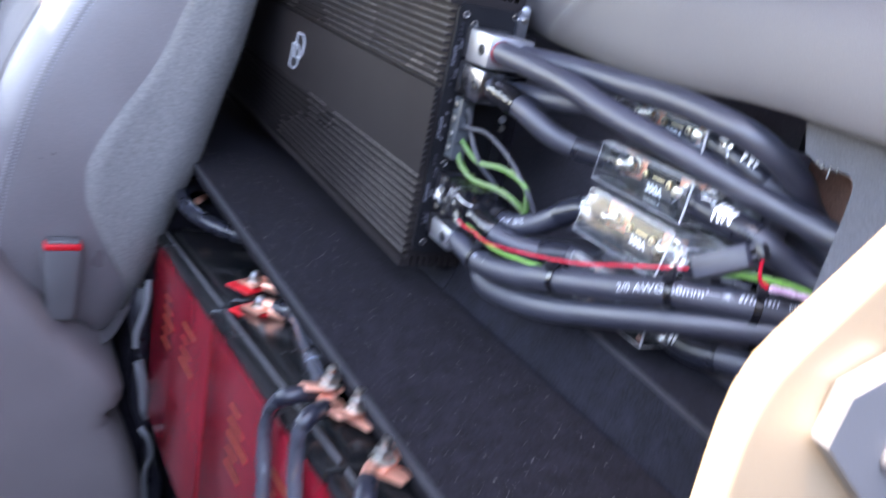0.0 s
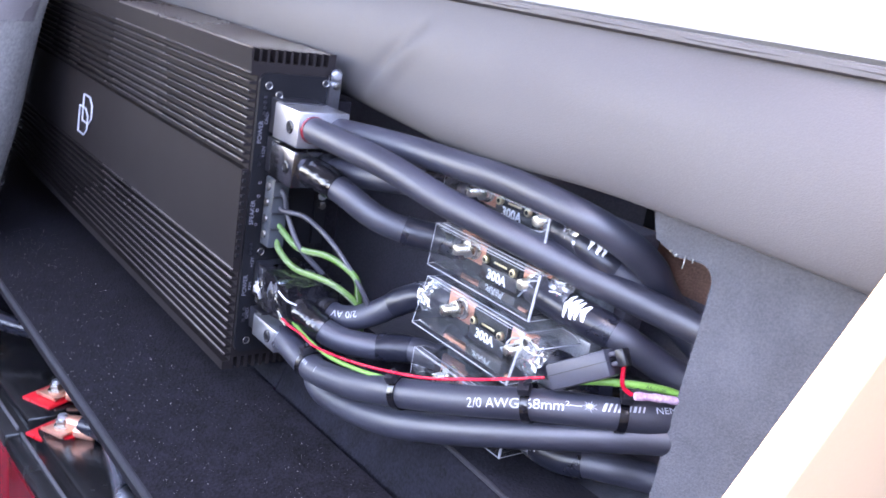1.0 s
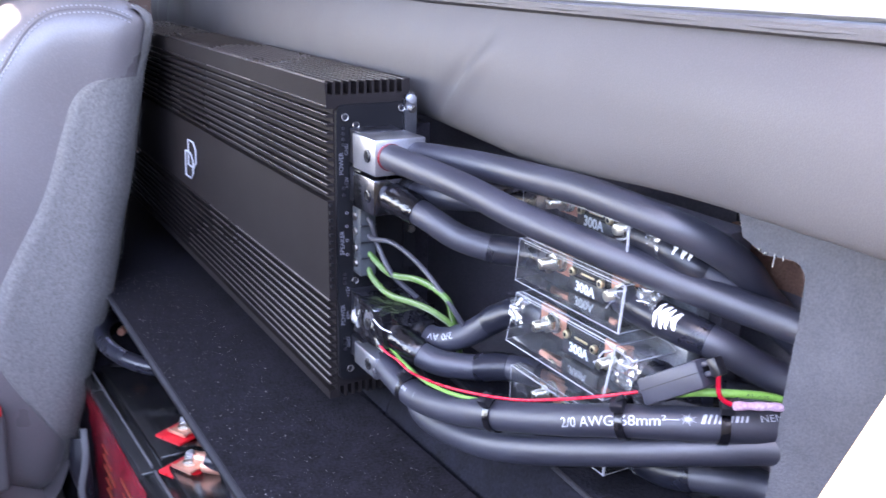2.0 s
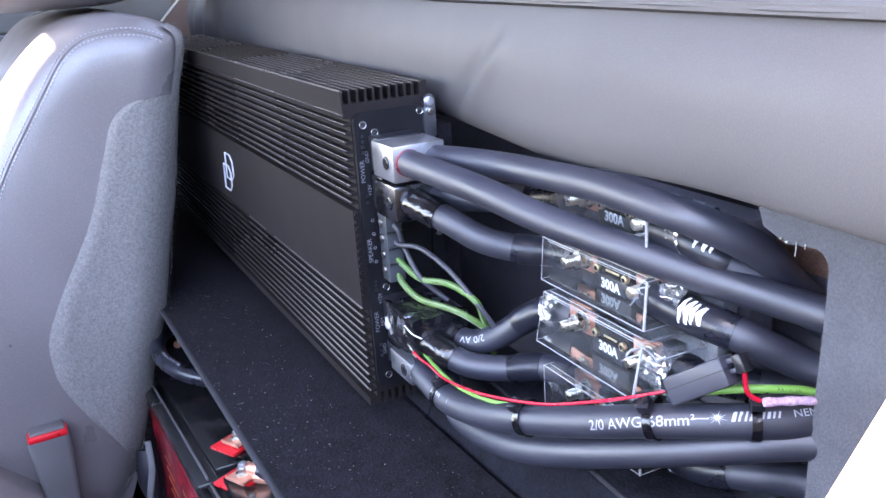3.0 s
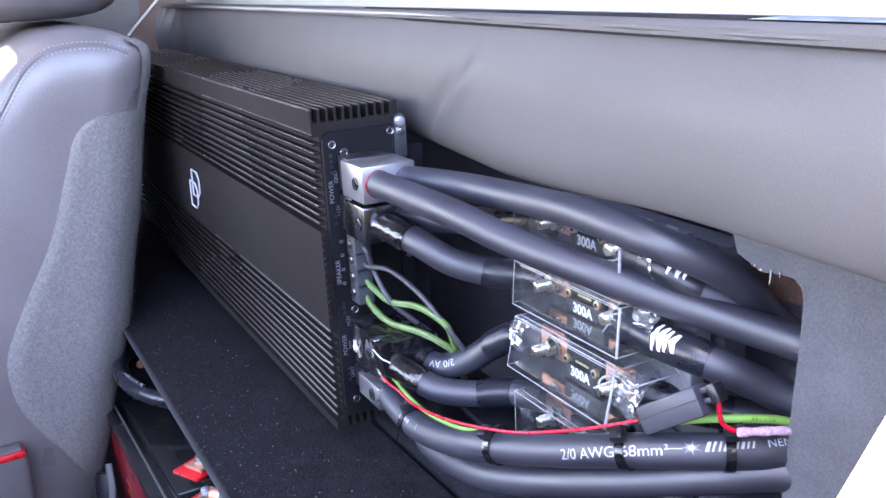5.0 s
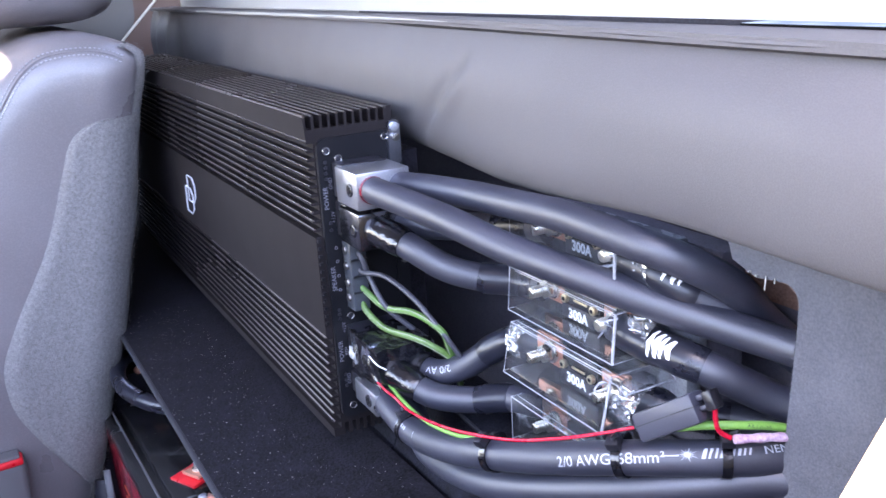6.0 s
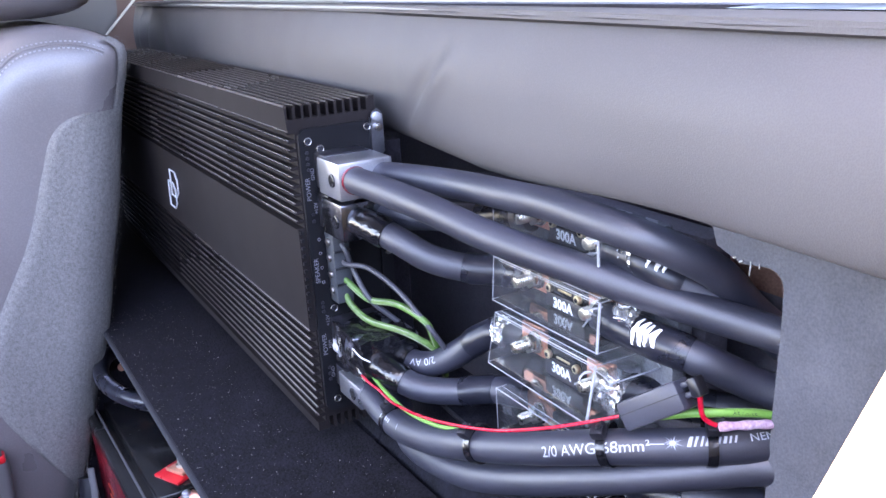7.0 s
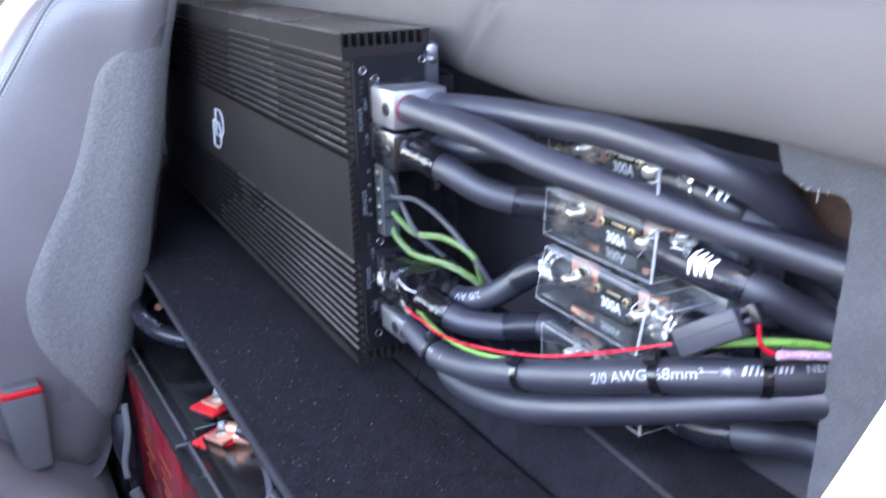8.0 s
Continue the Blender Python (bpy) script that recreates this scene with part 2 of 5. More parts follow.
def rod(a, b, r, n=16, r2=None, bevel=0.0, bm=None):
    """A round bar from a to b."""
    a, b = Vector(a), Vector(b)
    m = bmesh.new()
    bmesh.ops.create_cone(m, cap_ends=True, segments=n, radius1=r, radius2=r if r2 is None else r2, depth=(b - a).length)
    if bevel:
        rim = [e for e in m.edges if any(len(f.verts) > 4 for f in e.link_faces)]
        bmesh.ops.bevel(m, geom=rim, offset=bevel, segments=2, profile=0.5, affect="EDGES")
    m.transform(Matrix.Translation((a + b) / 2) @ frame_of(b - a))
    return join(bm, m)


def spline(points, step=0.003):
    """Evenly spaced points on a smooth line through the given ones."""
    p = [Vector(q) for q in points]
    p = [p[0] * 2 - p[1]] + p + [p[-1] * 2 - p[-2]]
    out = []
    for i in range(1, len(p) - 2):
        a, b, c, d = p[i - 1 : i + 3]
        for k in range(12):
            t = k / 12
            out.append(0.5 * (2 * b + (c - a) * t + (2 * a - 5 * b + 4 * c - d) * t**2 + (3 * b - a - 3 * c + d) * t**3))
    out.append(p[-2])
    even, left = [out[0]], step
    for a, b in zip(out, out[1:]):
        gap = (b - a).length
        at = 0.0
        while gap - at > left:
            at += left
            even.append(a.lerp(b, at / gap))
            left = step
        left -= gap - at
    even.append(out[-1])
    return even


def tube(line, r, n=16, bm=None, bulge=None, flat=1.0):
    """A tube along a line; bulge(s) widens it along its length s."""
    b = bmesh.new()
    rings = []
    up = Vector((0.1, -0.2, 1))
    s = 0.0
    for i, p in enumerate(line):
        if i:
            s += (p - line[i - 1]).length
        t = (line[min(i + 1, len(line) - 1)] - line[max(i - 1, 0)]).normalized()
        u = (up - t * up.dot(t)).normalized()
        up = u
        w = t.cross(u)
        rad = r * (bulge(s) if bulge else 1)
        rings.append([b.verts.new(p + (u * math.cos(2 * math.pi * k / n) * flat + w * math.sin(2 * math.pi * k / n)) * rad) for k in range(n)])
    for a, c in zip(rings, rings[1:]):
        for k in range(n):
            b.faces.new((a[k], a[(k + 1) % n], c[(k + 1) % n], c[k]))
    b.faces.new(rings[0])
    b.faces.new(rings[-1])
    return join(bm, b)


def prism(outline, axis, lo, hi, bm=None):
    """A flat outline of (u, v) drawn out along x (u, v = y, z), y (x, z) or z (x, y)."""
    b = bmesh.new()
    place = {"x": lambda u, v, w: (w, u, v), "y": lambda u, v, w: (u, w, v), "z": lambda u, v, w: (u, v, w)}[axis]
    a = [b.verts.new(place(u, v, lo)) for u, v in outline]
    c = [b.verts.new(place(u, v, hi)) for u, v in outline]
    n = len(outline)
    for i in range(n):
        b.faces.new((a[i], a[(i + 1) % n], c[(i + 1) % n], c[i]))
    b.faces.new(a)
    b.faces.new(c)
    return join(bm, b)


def letters(text, size, m=None, thick=0.0, bold=0.0):
    """The text as a flat mesh in its own xy plane, centred, or placed by m."""
    cu = bpy.data.curves.new("text", "FONT")
    cu.body, cu.size, cu.align_x, cu.align_y, cu.extrude = text, size, "CENTER", "CENTER", thick
    cu.offset = bold
    cu.resolution_u = 3
    ob = bpy.data.objects.new("text", cu)
    me = bpy.data.meshes.new_from_object(ob)
    b = bmesh.new()
    b.from_mesh(me)
    bpy.data.objects.remove(ob)
    bpy.data.curves.remove(cu)
    bpy.data.meshes.remove(me)
    if m is not None:
        b.transform(m)
    return b


def facing(at, right, up):
    """The pose whose x runs along right and y along up."""
    x = Vector(right).normalized()
    y = (Vector(up) - x * x.dot(Vector(up))).normalized()
    z = x.cross(y)
    m = Matrix((x, y, z)).transposed().to_4x4()
    m.translation = Vector(at)
    return m


def wrapped(bm, line, r, s0, side, flip=False):
    """Lays a flat mesh round a tube: x along the line from s0, y round it, its middle on the side given."""
    run = [0.0]
    for a, c in zip(line, line[1:]):
        run.append(run[-1] + (c - a).length)
    bmesh.ops.subdivide_edges(bm, edges=[e for e in bm.edges if e.calc_length() > 0.004], cuts=1)
    for v in bm.verts:
        x, y = (-v.co.x, -v.co.y) if flip else (v.co.x, v.co.y)
        s = min(max(s0 + x, 0), run[-1] - 1e-5)
        i = max(k for k in range(len(run) - 1) if run[k] <= s)
        p = line[i].lerp(line[i + 1], (s - run[i]) / (run[i + 1] - run[i]))
        t = (line[min(i + 2, len(line) - 1)] - line[max(i - 1, 0)]).normalized()
        n = Vector(side)
        n = (n - t * n.dot(t)).normalized()
        w = n.cross(t)
        w = w if w.z > 0 else -w
        a = y / r
        v.co = p + (n * math.cos(a) + w * math.sin(a)) * (r + v.co.z)
    return bm


def sheet(pts_fn, nu, nv):
    """A grid of points pts_fn(u, v), u and v from 0 to 1."""
    b = bmesh.new()
    g = [[b.verts.new(pts_fn(i / nu, j / nv)) for j in range(nv + 1)] for i in range(nu + 1)]
    for i in range(nu):
        for j in range(nv):
            b.faces.new((g[i][j], g[i + 1][j], g[i + 1][j + 1], g[i][j + 1]))
    return b


def slab(pts_fn, nu, nv, thick):
    """A sheet with thickness, drawn back by the vector thick."""
    b = sheet(pts_fn, nu, nv)
    made = bmesh.ops.extrude_face_region(b, geom=b.faces[:])
    for v in made["geom"]:
        if isinstance(v, bmesh.types.BMVert):
            v.co += Vector(thick)
    return b


# ---- the setting ----
FLOOR_RISE = 0.033


def floor_z(y, x=0.0):
    return -0.016 + (y - 0.04) * 0.145 + FLOOR_RISE * x


# carpeted board under the amplifier
def board_outline(y0, y1, th, r):
    pts = []
    for k in range(7):
        a = radians(180 - 15 * k)
        pts.append((y0 + r + r * math.cos(a), floor_z(y0 + r) - r + r * math.sin(a)))
    pts += [(y1, floor_z(y1)), (y1, floor_z(y1) - th), (y0 + 0.004, floor_z(y0) - th)]
    return pts


def leaning(b):
    """Leans a mesh by the floor's rise along x."""
    for v in b.verts:
        v.co.z += FLOOR_RISE * v.co.x
    return b


solo("floor", leaning(prism(board_outline(-0.077, 0.0362, 0.016, 0.004), "x", -1.4, 0.62)), M_FLOOR, "dusty charcoal carpet over a sloping board behind the seat", "floor", kind="structure")

# pale tube stands in for the sheen along the board's front edge
solo("trim_board_edge", tube([Vector((x, -0.0752, floor_z(-0.0752, x) - 0.0022)) for x in (-1.0 + 0.04 * k for k in range(41))], 0.0026, 10), M_WORNSHEEN, "sheen on the carpeted board's front edge, put in as a pale strip", "trim", kind="structure")

# sloping board up to a narrow ledge below the fuse recess
def ramp(x):
    ye = 0.0615 - 0.06 * x
    pts = [(0.0402, -0.05), (0.0402, floor_z(0.0402, x) - 0.0022), (0.0414, floor_z(0.0402, x) - 0.0006)]
    for k in range(6):
        t = k / 5
        pts.append((ye - 0.003 + 0.006 * t, 0.030 + 0.0042 * math.sin(t * math.pi / 2)))
    return [Vector((x, y, z)) for y, z in pts + [(0.0905, 0.0345), (0.0915, 0.0335), (0.0915, -0.05)]]


b = bmesh.new()
rings = [[b.verts.new(p) for p in ramp(0.004 + 0.0308 * k)] for k in range(21)]
for a, c in zip(rings, rings[1:]):
    for k in range(len(a)):
        b.faces.new((a[k], a[(k + 1) % len(a)], c[(k + 1) % len(a)], c[k]))
b.faces.new(rings[0])
b.faces.new(rings[-1])
low = thing("wall_low", (0, 0.06, 0), "sloping charcoal carpeted board with a dusty ledge", "panel", kind="structure")
part("board", b, M_LEDGE, low)
part("filler", prism([(0.0366, -0.05), (0.0366, -0.0185), (0.0402, -0.0178), (0.0468, -0.0014), (0.0620, -0.0014), (0.0620, -0.05)], "x", -0.30, 0.0036), M_LEDGE, low)
part("worn_edge", tube([Vector((x, 0.0600 - 0.06 * x, 0.0325)) for x in (0.02 + 0.03 * k for k in range(20))], 0.0014, 8), M_WORNSHEEN, low, "pale worn edge of the ledge")

# board that carries the amplifier
solo("wall_mount", box(-1.3, -0.006, 0.0625, 0.078, -0.06, 0.184), M_FLOOR, "dark carpeted board behind the amplifier", "panel", kind="structure")

# carpeted panel with the cut-out through which the cables run
hole = [(0.62, 0.031), (0.62, 0.2605), (-0.004, 0.2605), (-0.004, 0.218), (0.2450, 0.216), (0.2490, 0.1900), (0.2560, 0.1715), (0.2690, 0.1668), (0.2800, 0.1682)]
for k in range(7):
    a = radians(90 - 15 * k)
    hole.append((0.2835 + 0.0075 * math.cos(a), 0.1610 + 0.0075 * math.sin(a)))
for k in range(1, 10):
    hole.append((0.2910 - 0.0006 * k + random.uniform(-0.0005, 0.0005), 0.160 - 0.01435 * k))
wall_cut = thing("wall_cutout", (0.3, 0.1, -0.06), "grey carpet-covered panel with a rough rectangular cable cut-out", "panel", kind="structure")
part("facing", prism(hole, "y", 0.0925, 0.0945), M_FELT, wall_cut)
part("board", prism([(x + (0.019 if 0.2 < x < 0.275 else 0.0012 if 0.2 < x < 0.3 else 0), z + (0.001 if 0.1 < z < 0.17 else 0)) for x, z in hole], "y", 0.0947, 0.109), M_MDF, wall_cut, "raw brown fibreboard core")

fray = bmesh.new()
for k in range(260):
    z = random.uniform(0.034, 0.166)
    c = Vector((0.2910 - 0.0006 * (0.160 - z) / 0.01435 + 0.0002, random.uniform(0.0923, 0.0946), z))
    tip = c + Vector((random.uniform(-0.0022, 0.0004), random.uniform(-0.0012, 0.0004), random.uniform(-0.0012, 0.0012)))
    w = 0.00018
    q = [fray.verts.new(p) for p in (c + Vector((0, w, 0)), c + Vector((0, -w, 0)), c + Vector((0, 0, w)), tip)]
    for tri in ((0, 1, 3), (1, 2, 3), (2, 0, 3)):
        fray.faces.new([q[i] for i in tri])
tagged(part("frayed_or_lit_edge", fray, M_FELT, wall_cut, "frayed carpet fibres along the cut", smooth=False), kind="stuff")

# loose threads and a smear of glue at the corner of the cut
for pts, r in (([(0.2745, 0.0921, 0.1690), (0.2752, 0.0912, 0.1662), (0.2746, 0.0915, 0.1632)], 0.0003), ([(0.2690, 0.0920, 0.1676), (0.2705, 0.0916, 0.1684)], 0.0005), ([(0.2655, 0.0920, 0.1686), (0.2668, 0.0917, 0.1690)], 0.0005), ([(0.2790, 0.0921, 0.1692), (0.2796, 0.0914, 0.1672)], 0.00025)):
    part("loose_thread", tube(spline(pts, 0.0006), r, 6), M_UPPER, wall_cut, "pale thread and glue on the cut edge")

# inside of the recess
solo("wall_recess", box(-0.3, 0.1995, 0.172, 0.19, -0.06, 0.262), M_DARKWALL, "dark grey inner wall of the cable recess", "wall", kind="structure")
solo("wall_recess_end", box(0.2, 0.62, 0.147, 0.19, 0.132, 0.158), M_MDF, "raw brown fibreboard at the end of the cable recess", "wall", kind="structure")
solo("wall_recess_top", box(0.2, 0.62, 0.150, 0.19, 0.1585, 0.262), M_PLATE, "black upper wall of the cable recess", "wall", kind="structure")
solo("wall_recess_low", box(0.2, 0.62, 0.150, 0.19, -0.06, 0.1315), M_DARKWALL, "dark panel at the end of the cable recess", "wall", kind="structure")
solo("floor_recess", box(0.0, 0.62, 0.0925, 0.172, -0.06, 0.0305), M_FELT, "grey carpeted floor of the cable recess", "floor", kind="structure")


# padded vinyl panel above the recess, with a pulled fold
def fold(x, z, x0, z0, x1, z1, w, h):
    d = Vector((x1 - x0, z1 - z0))
    t = max(0, min(1, ((x - x0) * d.x + (z - z0) * d.y) / d.length_squared))
    q = math.hypot(x - x0 - t * d.x, z - z0 - t * d.y)
    return h * math.exp(-((q / w) ** 2)) * (1 - abs(2 * t - 1) ** 3)


TOP_FALL = 0.0055


def padded(u, v):
    x = -0.80 + 1.42 * u
    zb, zt = 0.186 + 0.029 * max(x, -0.2) - 0.009 * max(0.0, min(1.0, (x + 0.02) / 0.12)), 0.2625 - TOP_FALL * max(x, 0.0)
    yb, yt = 0.0735 - 0.055 * max(x, 0.0), 0.081 - 0.036 * max(x, 0.0)
    near = max(0.0, min(1.0, (x - 0.13) / 0.15))
    near = near * near * (3 - 2 * near)
    zb += near * (0.1908 - zb)
    tuck = 0.012 - 0.006 * near
    e = 0.34
    if v < e:
        k = v / e
        y = yb + tuck * (1 - math.sin(k * math.pi / 2))
        z = zb + 0.026 * (1 - math.cos(k * math.pi / 2))
    else:
        k = (v - e) / (1 - e)
        y = yb + (yt - yb) * k - 0.004 * math.sin(math.pi * k)
        z = zb + 0.026 + (zt - zb - 0.026) * k
    y += fold(x, z, 0.078, 0.25, 0.0, 0.19, 0.0055, 0.0022) - fold(x, z, 0.088, 0.246, 0.012, 0.186, 0.006, 0.0022)
    y += fold(x, z, -0.755, 0.262, -0.775, 0.195, 0.012, 0.006) - fold(x, z, -0.728, 0.262, -0.750, 0.195, 0.012, 0.006) + fold(x, z, -0.695, 0.262, -0.725, 0.19, 0.013, 0.006) - fold(x, z, -0.672, 0.262, -0.700, 0.19, 0.015, 0.005) + fold(x, z, -0.62, 0.25, -0.66, 0.18, 0.03, 0.004) + fold(x, z, 0.36, 0.255, 0.42, 0.215, 0.006, 0.0012)
    y += 0.0012 * noise.noise(Vector((x * 9, z * 12, 3.1))) * math.sin(math.pi * max(0, min(1, v)))
    return Vector((x, y, z))


pad = thing("wall_padded", (0, 0.08, 0.19), "grey padded vinyl panel with a pulled fold", "panel", kind="structure")
part("cushion", slab(padded, 330, 26, (0, 0.0095, 0)), M_VINYL, pad)
cap = prism([(-0.80, 0.0775), (0.0, 0.0775), (0.62, 0.0775 - 0.036 * 0.62), (0.62, 0.112), (-0.80, 0.112)], "z", 0.2632, 0.2672)
for v in cap.verts:
    v.co.z -= TOP_FALL * max(v.co.x, 0.0)
part("top_cap", cap, M_VINYL, pad, "folded vinyl edge along the top")
part("piping", tube([Vector((-0.80 + 0.02 * k, 0.0785 - 0.036 * max(0.0, -0.80 + 0.02 * k) + 0.0003 * math.sin(k * 1.7), 0.2654 - TOP_FALL * max(0.0, -0.80 + 0.02 * k) + 0.0002 * math.sin(k * 0.9))) for k in range(72)], 0.0013, 8), M_VINYL, pad, "rolled edge of the vinyl")
# pale tube paints the sunlit glint along the vinyl edge
part("frayed_or_lit_edge", tube([Vector((-0.60 + 0.01 * k, 0.0772 - 0.036 * max(0.0, -0.60 + 0.01 * k) + 0.0001 * math.sin(k * 1.3), 0.2657 - TOP_FALL * max(0.0, -0.60 + 0.01 * k) + 0.0001 * math.sin(k * 0.7))) for k in range(66)], 0.0013, 8, bulge=lambda s: max(0.05, math.sin(math.pi * min(1, s / 0.65)) ** 0.5 * (1 + 0.08 * math.sin(s * 37)))), M_UPPER, pad, "sunlit glint on the vinyl edge, put in as a pale strip")


def upper(x0, x1, v0, v1):
    return lambda u, v: Vector((x0 + (x1 - x0) * u, 0.108 + 0.30 * (v0 + (v1 - v0) * v) ** 1.5, 0.2675 + 0.8 * (v0 + (v1 - v0) * v)))


# rear cab wall; the unseen opening higher up is added to light the seat
rear = slab(upper(-0.75, 0.78, 0.0, 0.2), 40, 8, (0, 0.03, 0))
rear = join(rear, slab(upper(-0.75, -0.62, 0.2005, 0.9), 4, 8, (0, 0.03, 0)))
rear = join(rear, slab(upper(0.55, 0.78, 0.2005, 0.9), 4, 8, (0, 0.03, 0)))
rear = join(rear, slab(upper(-0.75, 0.78, 0.9005, 1.0), 10, 3, (0, 0.03, 0)))
solo("wall_upper", rear, M_UPPER, "pale grey upholstered rear cab wall with an unseen opening added for light", "wall", kind="structure")

# unseen shell of the cab that shapes the daylight: roof, far side and floor pan
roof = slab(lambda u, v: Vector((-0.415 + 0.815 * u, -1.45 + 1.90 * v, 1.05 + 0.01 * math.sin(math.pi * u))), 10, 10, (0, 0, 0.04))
# the slot left between these slabs is added to put sun on the seat
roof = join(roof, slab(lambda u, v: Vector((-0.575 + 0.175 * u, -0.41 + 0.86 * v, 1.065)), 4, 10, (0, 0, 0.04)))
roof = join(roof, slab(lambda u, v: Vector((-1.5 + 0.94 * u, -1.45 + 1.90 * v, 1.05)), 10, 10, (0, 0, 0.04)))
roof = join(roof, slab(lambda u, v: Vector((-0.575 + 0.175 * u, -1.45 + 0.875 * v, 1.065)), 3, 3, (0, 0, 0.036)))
solo("ceiling", roof, M_LINER, "unseen grey cab roof with a slot that lets sun onto the seat", "ceiling", kind="structure")
far_side = bmesh.new()
far_side = box(-1.52, -1.47, -1.1, 0.45, -0.6, 0.2, 0.01, 2, far_side)
far_side = box(-1.52, -1.47, -0.80, 0.45, 0.2, 1.05, 0.01, 2, far_side)
solo("wall_far", far_side, M_TRIMGREY, "unseen grey far side of the cab, open in front for light", "wall", kind="structure")
solo("floor_pan", box(-1.5, 0.42, -1.3, 0.2, -0.66, -0.56), M_FLOOR, "dark carpeted floor pan of the truck", "floor", kind="structure")
solo("floor_hump", box(-1.45, -0.45, -0.125, 0.19, -0.56, -0.105, 0.01), M_FLOOR, "charcoal carpeted hump behind the seat", "floor", kind="structure")
# unseen sill, added as a low blocker for light off the ground
solo("sill_light_block", box(0.40, 0.46, -0.575, 0.1, -0.7, -0.11, 0.01), M_PAINT, "unseen tan sill added to block light from the ground", "sill", kind="structure")
solo("wall_dash", prism([(-1.40, -0.60), (-1.22, -0.60), (-1.10, 0.02), (-1.16, 0.10), (-1.40, 0.14)], "x", -1.5, 0.42), M_TRIMGREY, "unseen dark grey dashboard closing the front of the cab", "dashboard", kind="structure")
# unseen door panel and post, added to cut the light from the front
door = box(0.40, 0.46, -1.44, -0.58, -0.7, 0.30, 0.015)
door = box(0.41, 0.45, -0.66, -0.58, 0.28, 1.045, 0.01, 2, door)
solo("wall_door_block", door, M_TRIMGREY, "unseen front door panel added to block light from ahead", "door", kind="structure")
solo("wall_header", box(-1.5, 0.42, -1.44, -1.40, 0.70, 1.045, 0.01), M_LINER, "unseen grey header limiting light from the front of the cab", "wall", kind="structure")
solo("wall_behind", box(-1.5, 0.62, 0.195, 0.215, -0.6, 0.27), M_ROOF, "steel rear wall of the cab", "wall", kind="structure")
# unseen ground plane, kept dark to limit the light bounced into the cab
gb = bmesh.new()
bmesh.ops.create_grid(gb, x_segments=2, y_segments=2, size=400)
gb.transform(Matrix.Translation((0, 0, -1.3)))
solo("ground", gb, M_GROUND, "unseen dark ground added to set the bounce light", "ground", kind="structure")

# unseen dark wall, added to cut the low sky light through the door
solo("wall_sky_block", slab(lambda u, v: Vector((2.3, -7 + 14 * u, -1.3 + 1.95 * v)), 8, 4, (0.15, 0, 0)), M_SKYBLOCK, "unseen dark wall added to block low sky light", "wall", kind="structure")

# brown pillar trim and belt at the far corner
solo("trim_pillar", prism([(0.03, 0.1), (0.03, 0.75), (0.32, 0.75), (0.32, 0.1)], "x", -1.00, -0.955), M_BROWN, "brown plastic pillar trim at the far corner", "pillar", kind="structure")
edge = [(-0.06, 0.1)] + [(0.058 + 0.024 * math.sin(radians(9 * k)), 0.215 + 0.045 * k / 10) for k in range(11)] + [(0.083, 0.29), (0.06, 0.4), (-0.06, 0.6)]
solo("trim_quarter", prism(edge, "x", -0.953, -0.946), M_QUARTER, "taupe curved quarter trim beside the brown pillar", "trim", kind="structure")
belt = [Vector((-0.94 + 0.0008 * k, 0.046 + 0.0063 * k, 0.2085 + 0.0064 * k)) for k in range(16)]
belt_strap = tube(belt, 0.0019, 8)
solo("seat_belt", belt_strap, M_BELT, "pale seat belt stretched before the brown pillar", "seat belt")


# tan painted door jamb with its sunlit lip
def jamb_line():
    pts = [Vector((0.410, -0.0834, -0.45 + 0.05 * k)) for k in range(11)]
    p = Vector((0.4091, -0.0834, 0.130))
    way = Vector((-0.0253, 0.6899, 0.7234))
    pts += [Vector((0.4096, -0.0838, 0.103)), Vector((0.4093, -0.0818, 0.125))]
    pts += [p + way * d for d in (0.012, 0.04, 0.08, 0.14, 0.22, 0.32, 0.45, 0.6)]
    return spline(pts, 0.012)


def jamb():
    line = jamb_line()
    b = bmesh.new()
    cross = [(0.0, -0.03), (-0.0005, -0.004), (0.001, -0.001), (0.004, 0.0), (0.0085, -0.0003), (0.0112, -0.0014), (0.0127, -0.0036), (0.0130, -0.0052), (0.0130, -0.0060), (0.0131, -0.016), (0.0132, -0.05), (0.0133, -0.10), (0.0134, -0.15)]
    rows = []
    for i, p in enumerate(line):
        t = (line[min(i + 1, len(line) - 1)] - line[max(i - 1, 0)]).normalized()
        n = Vector((1, 0, 0)).cross(t)
        n = n if n.y < 0 or n.z > 0.5 else -n
        n.normalize()
        rows.append([b.verts.new(p + Vector((0.88 * cx, 0, 0)) + n * cn) for cx, cn in cross])
    for a, c in zip(rows, rows[1:]):
        for k in range(len(cross) - 1):
            b.faces.new((a[k], a[k + 1], c[k + 1], c[k]))
    return b


solo("door_jamb", jamb(), M_PAINT, "tan painted steel door jamb with a sunlit lip", "door jamb", kind="structure")
striker = thing("door_striker", (0.425, -0.03, 0.09), "worn grey door latch striker bolted to the jamb", "latch")
part("plate", prism([(-0.053, 0.114), (-0.050, 0.132), (-0.030, 0.142), (-0.005, 0.131), (-0.004, 0.081), (-0.022, 0.088)], "x", 0.4212, 0.4285), M_TRIMGREY, striker)
part("bolt", rod((0.428, -0.020, 0.108), (0.431, -0.020, 0.108), 0.006, 16, bevel=0.001), M_RUBSEAL, striker)


# ---- amplifier ----
AMP_L, AMP_D, AMP_H = 0.66, 0.059, 0.215


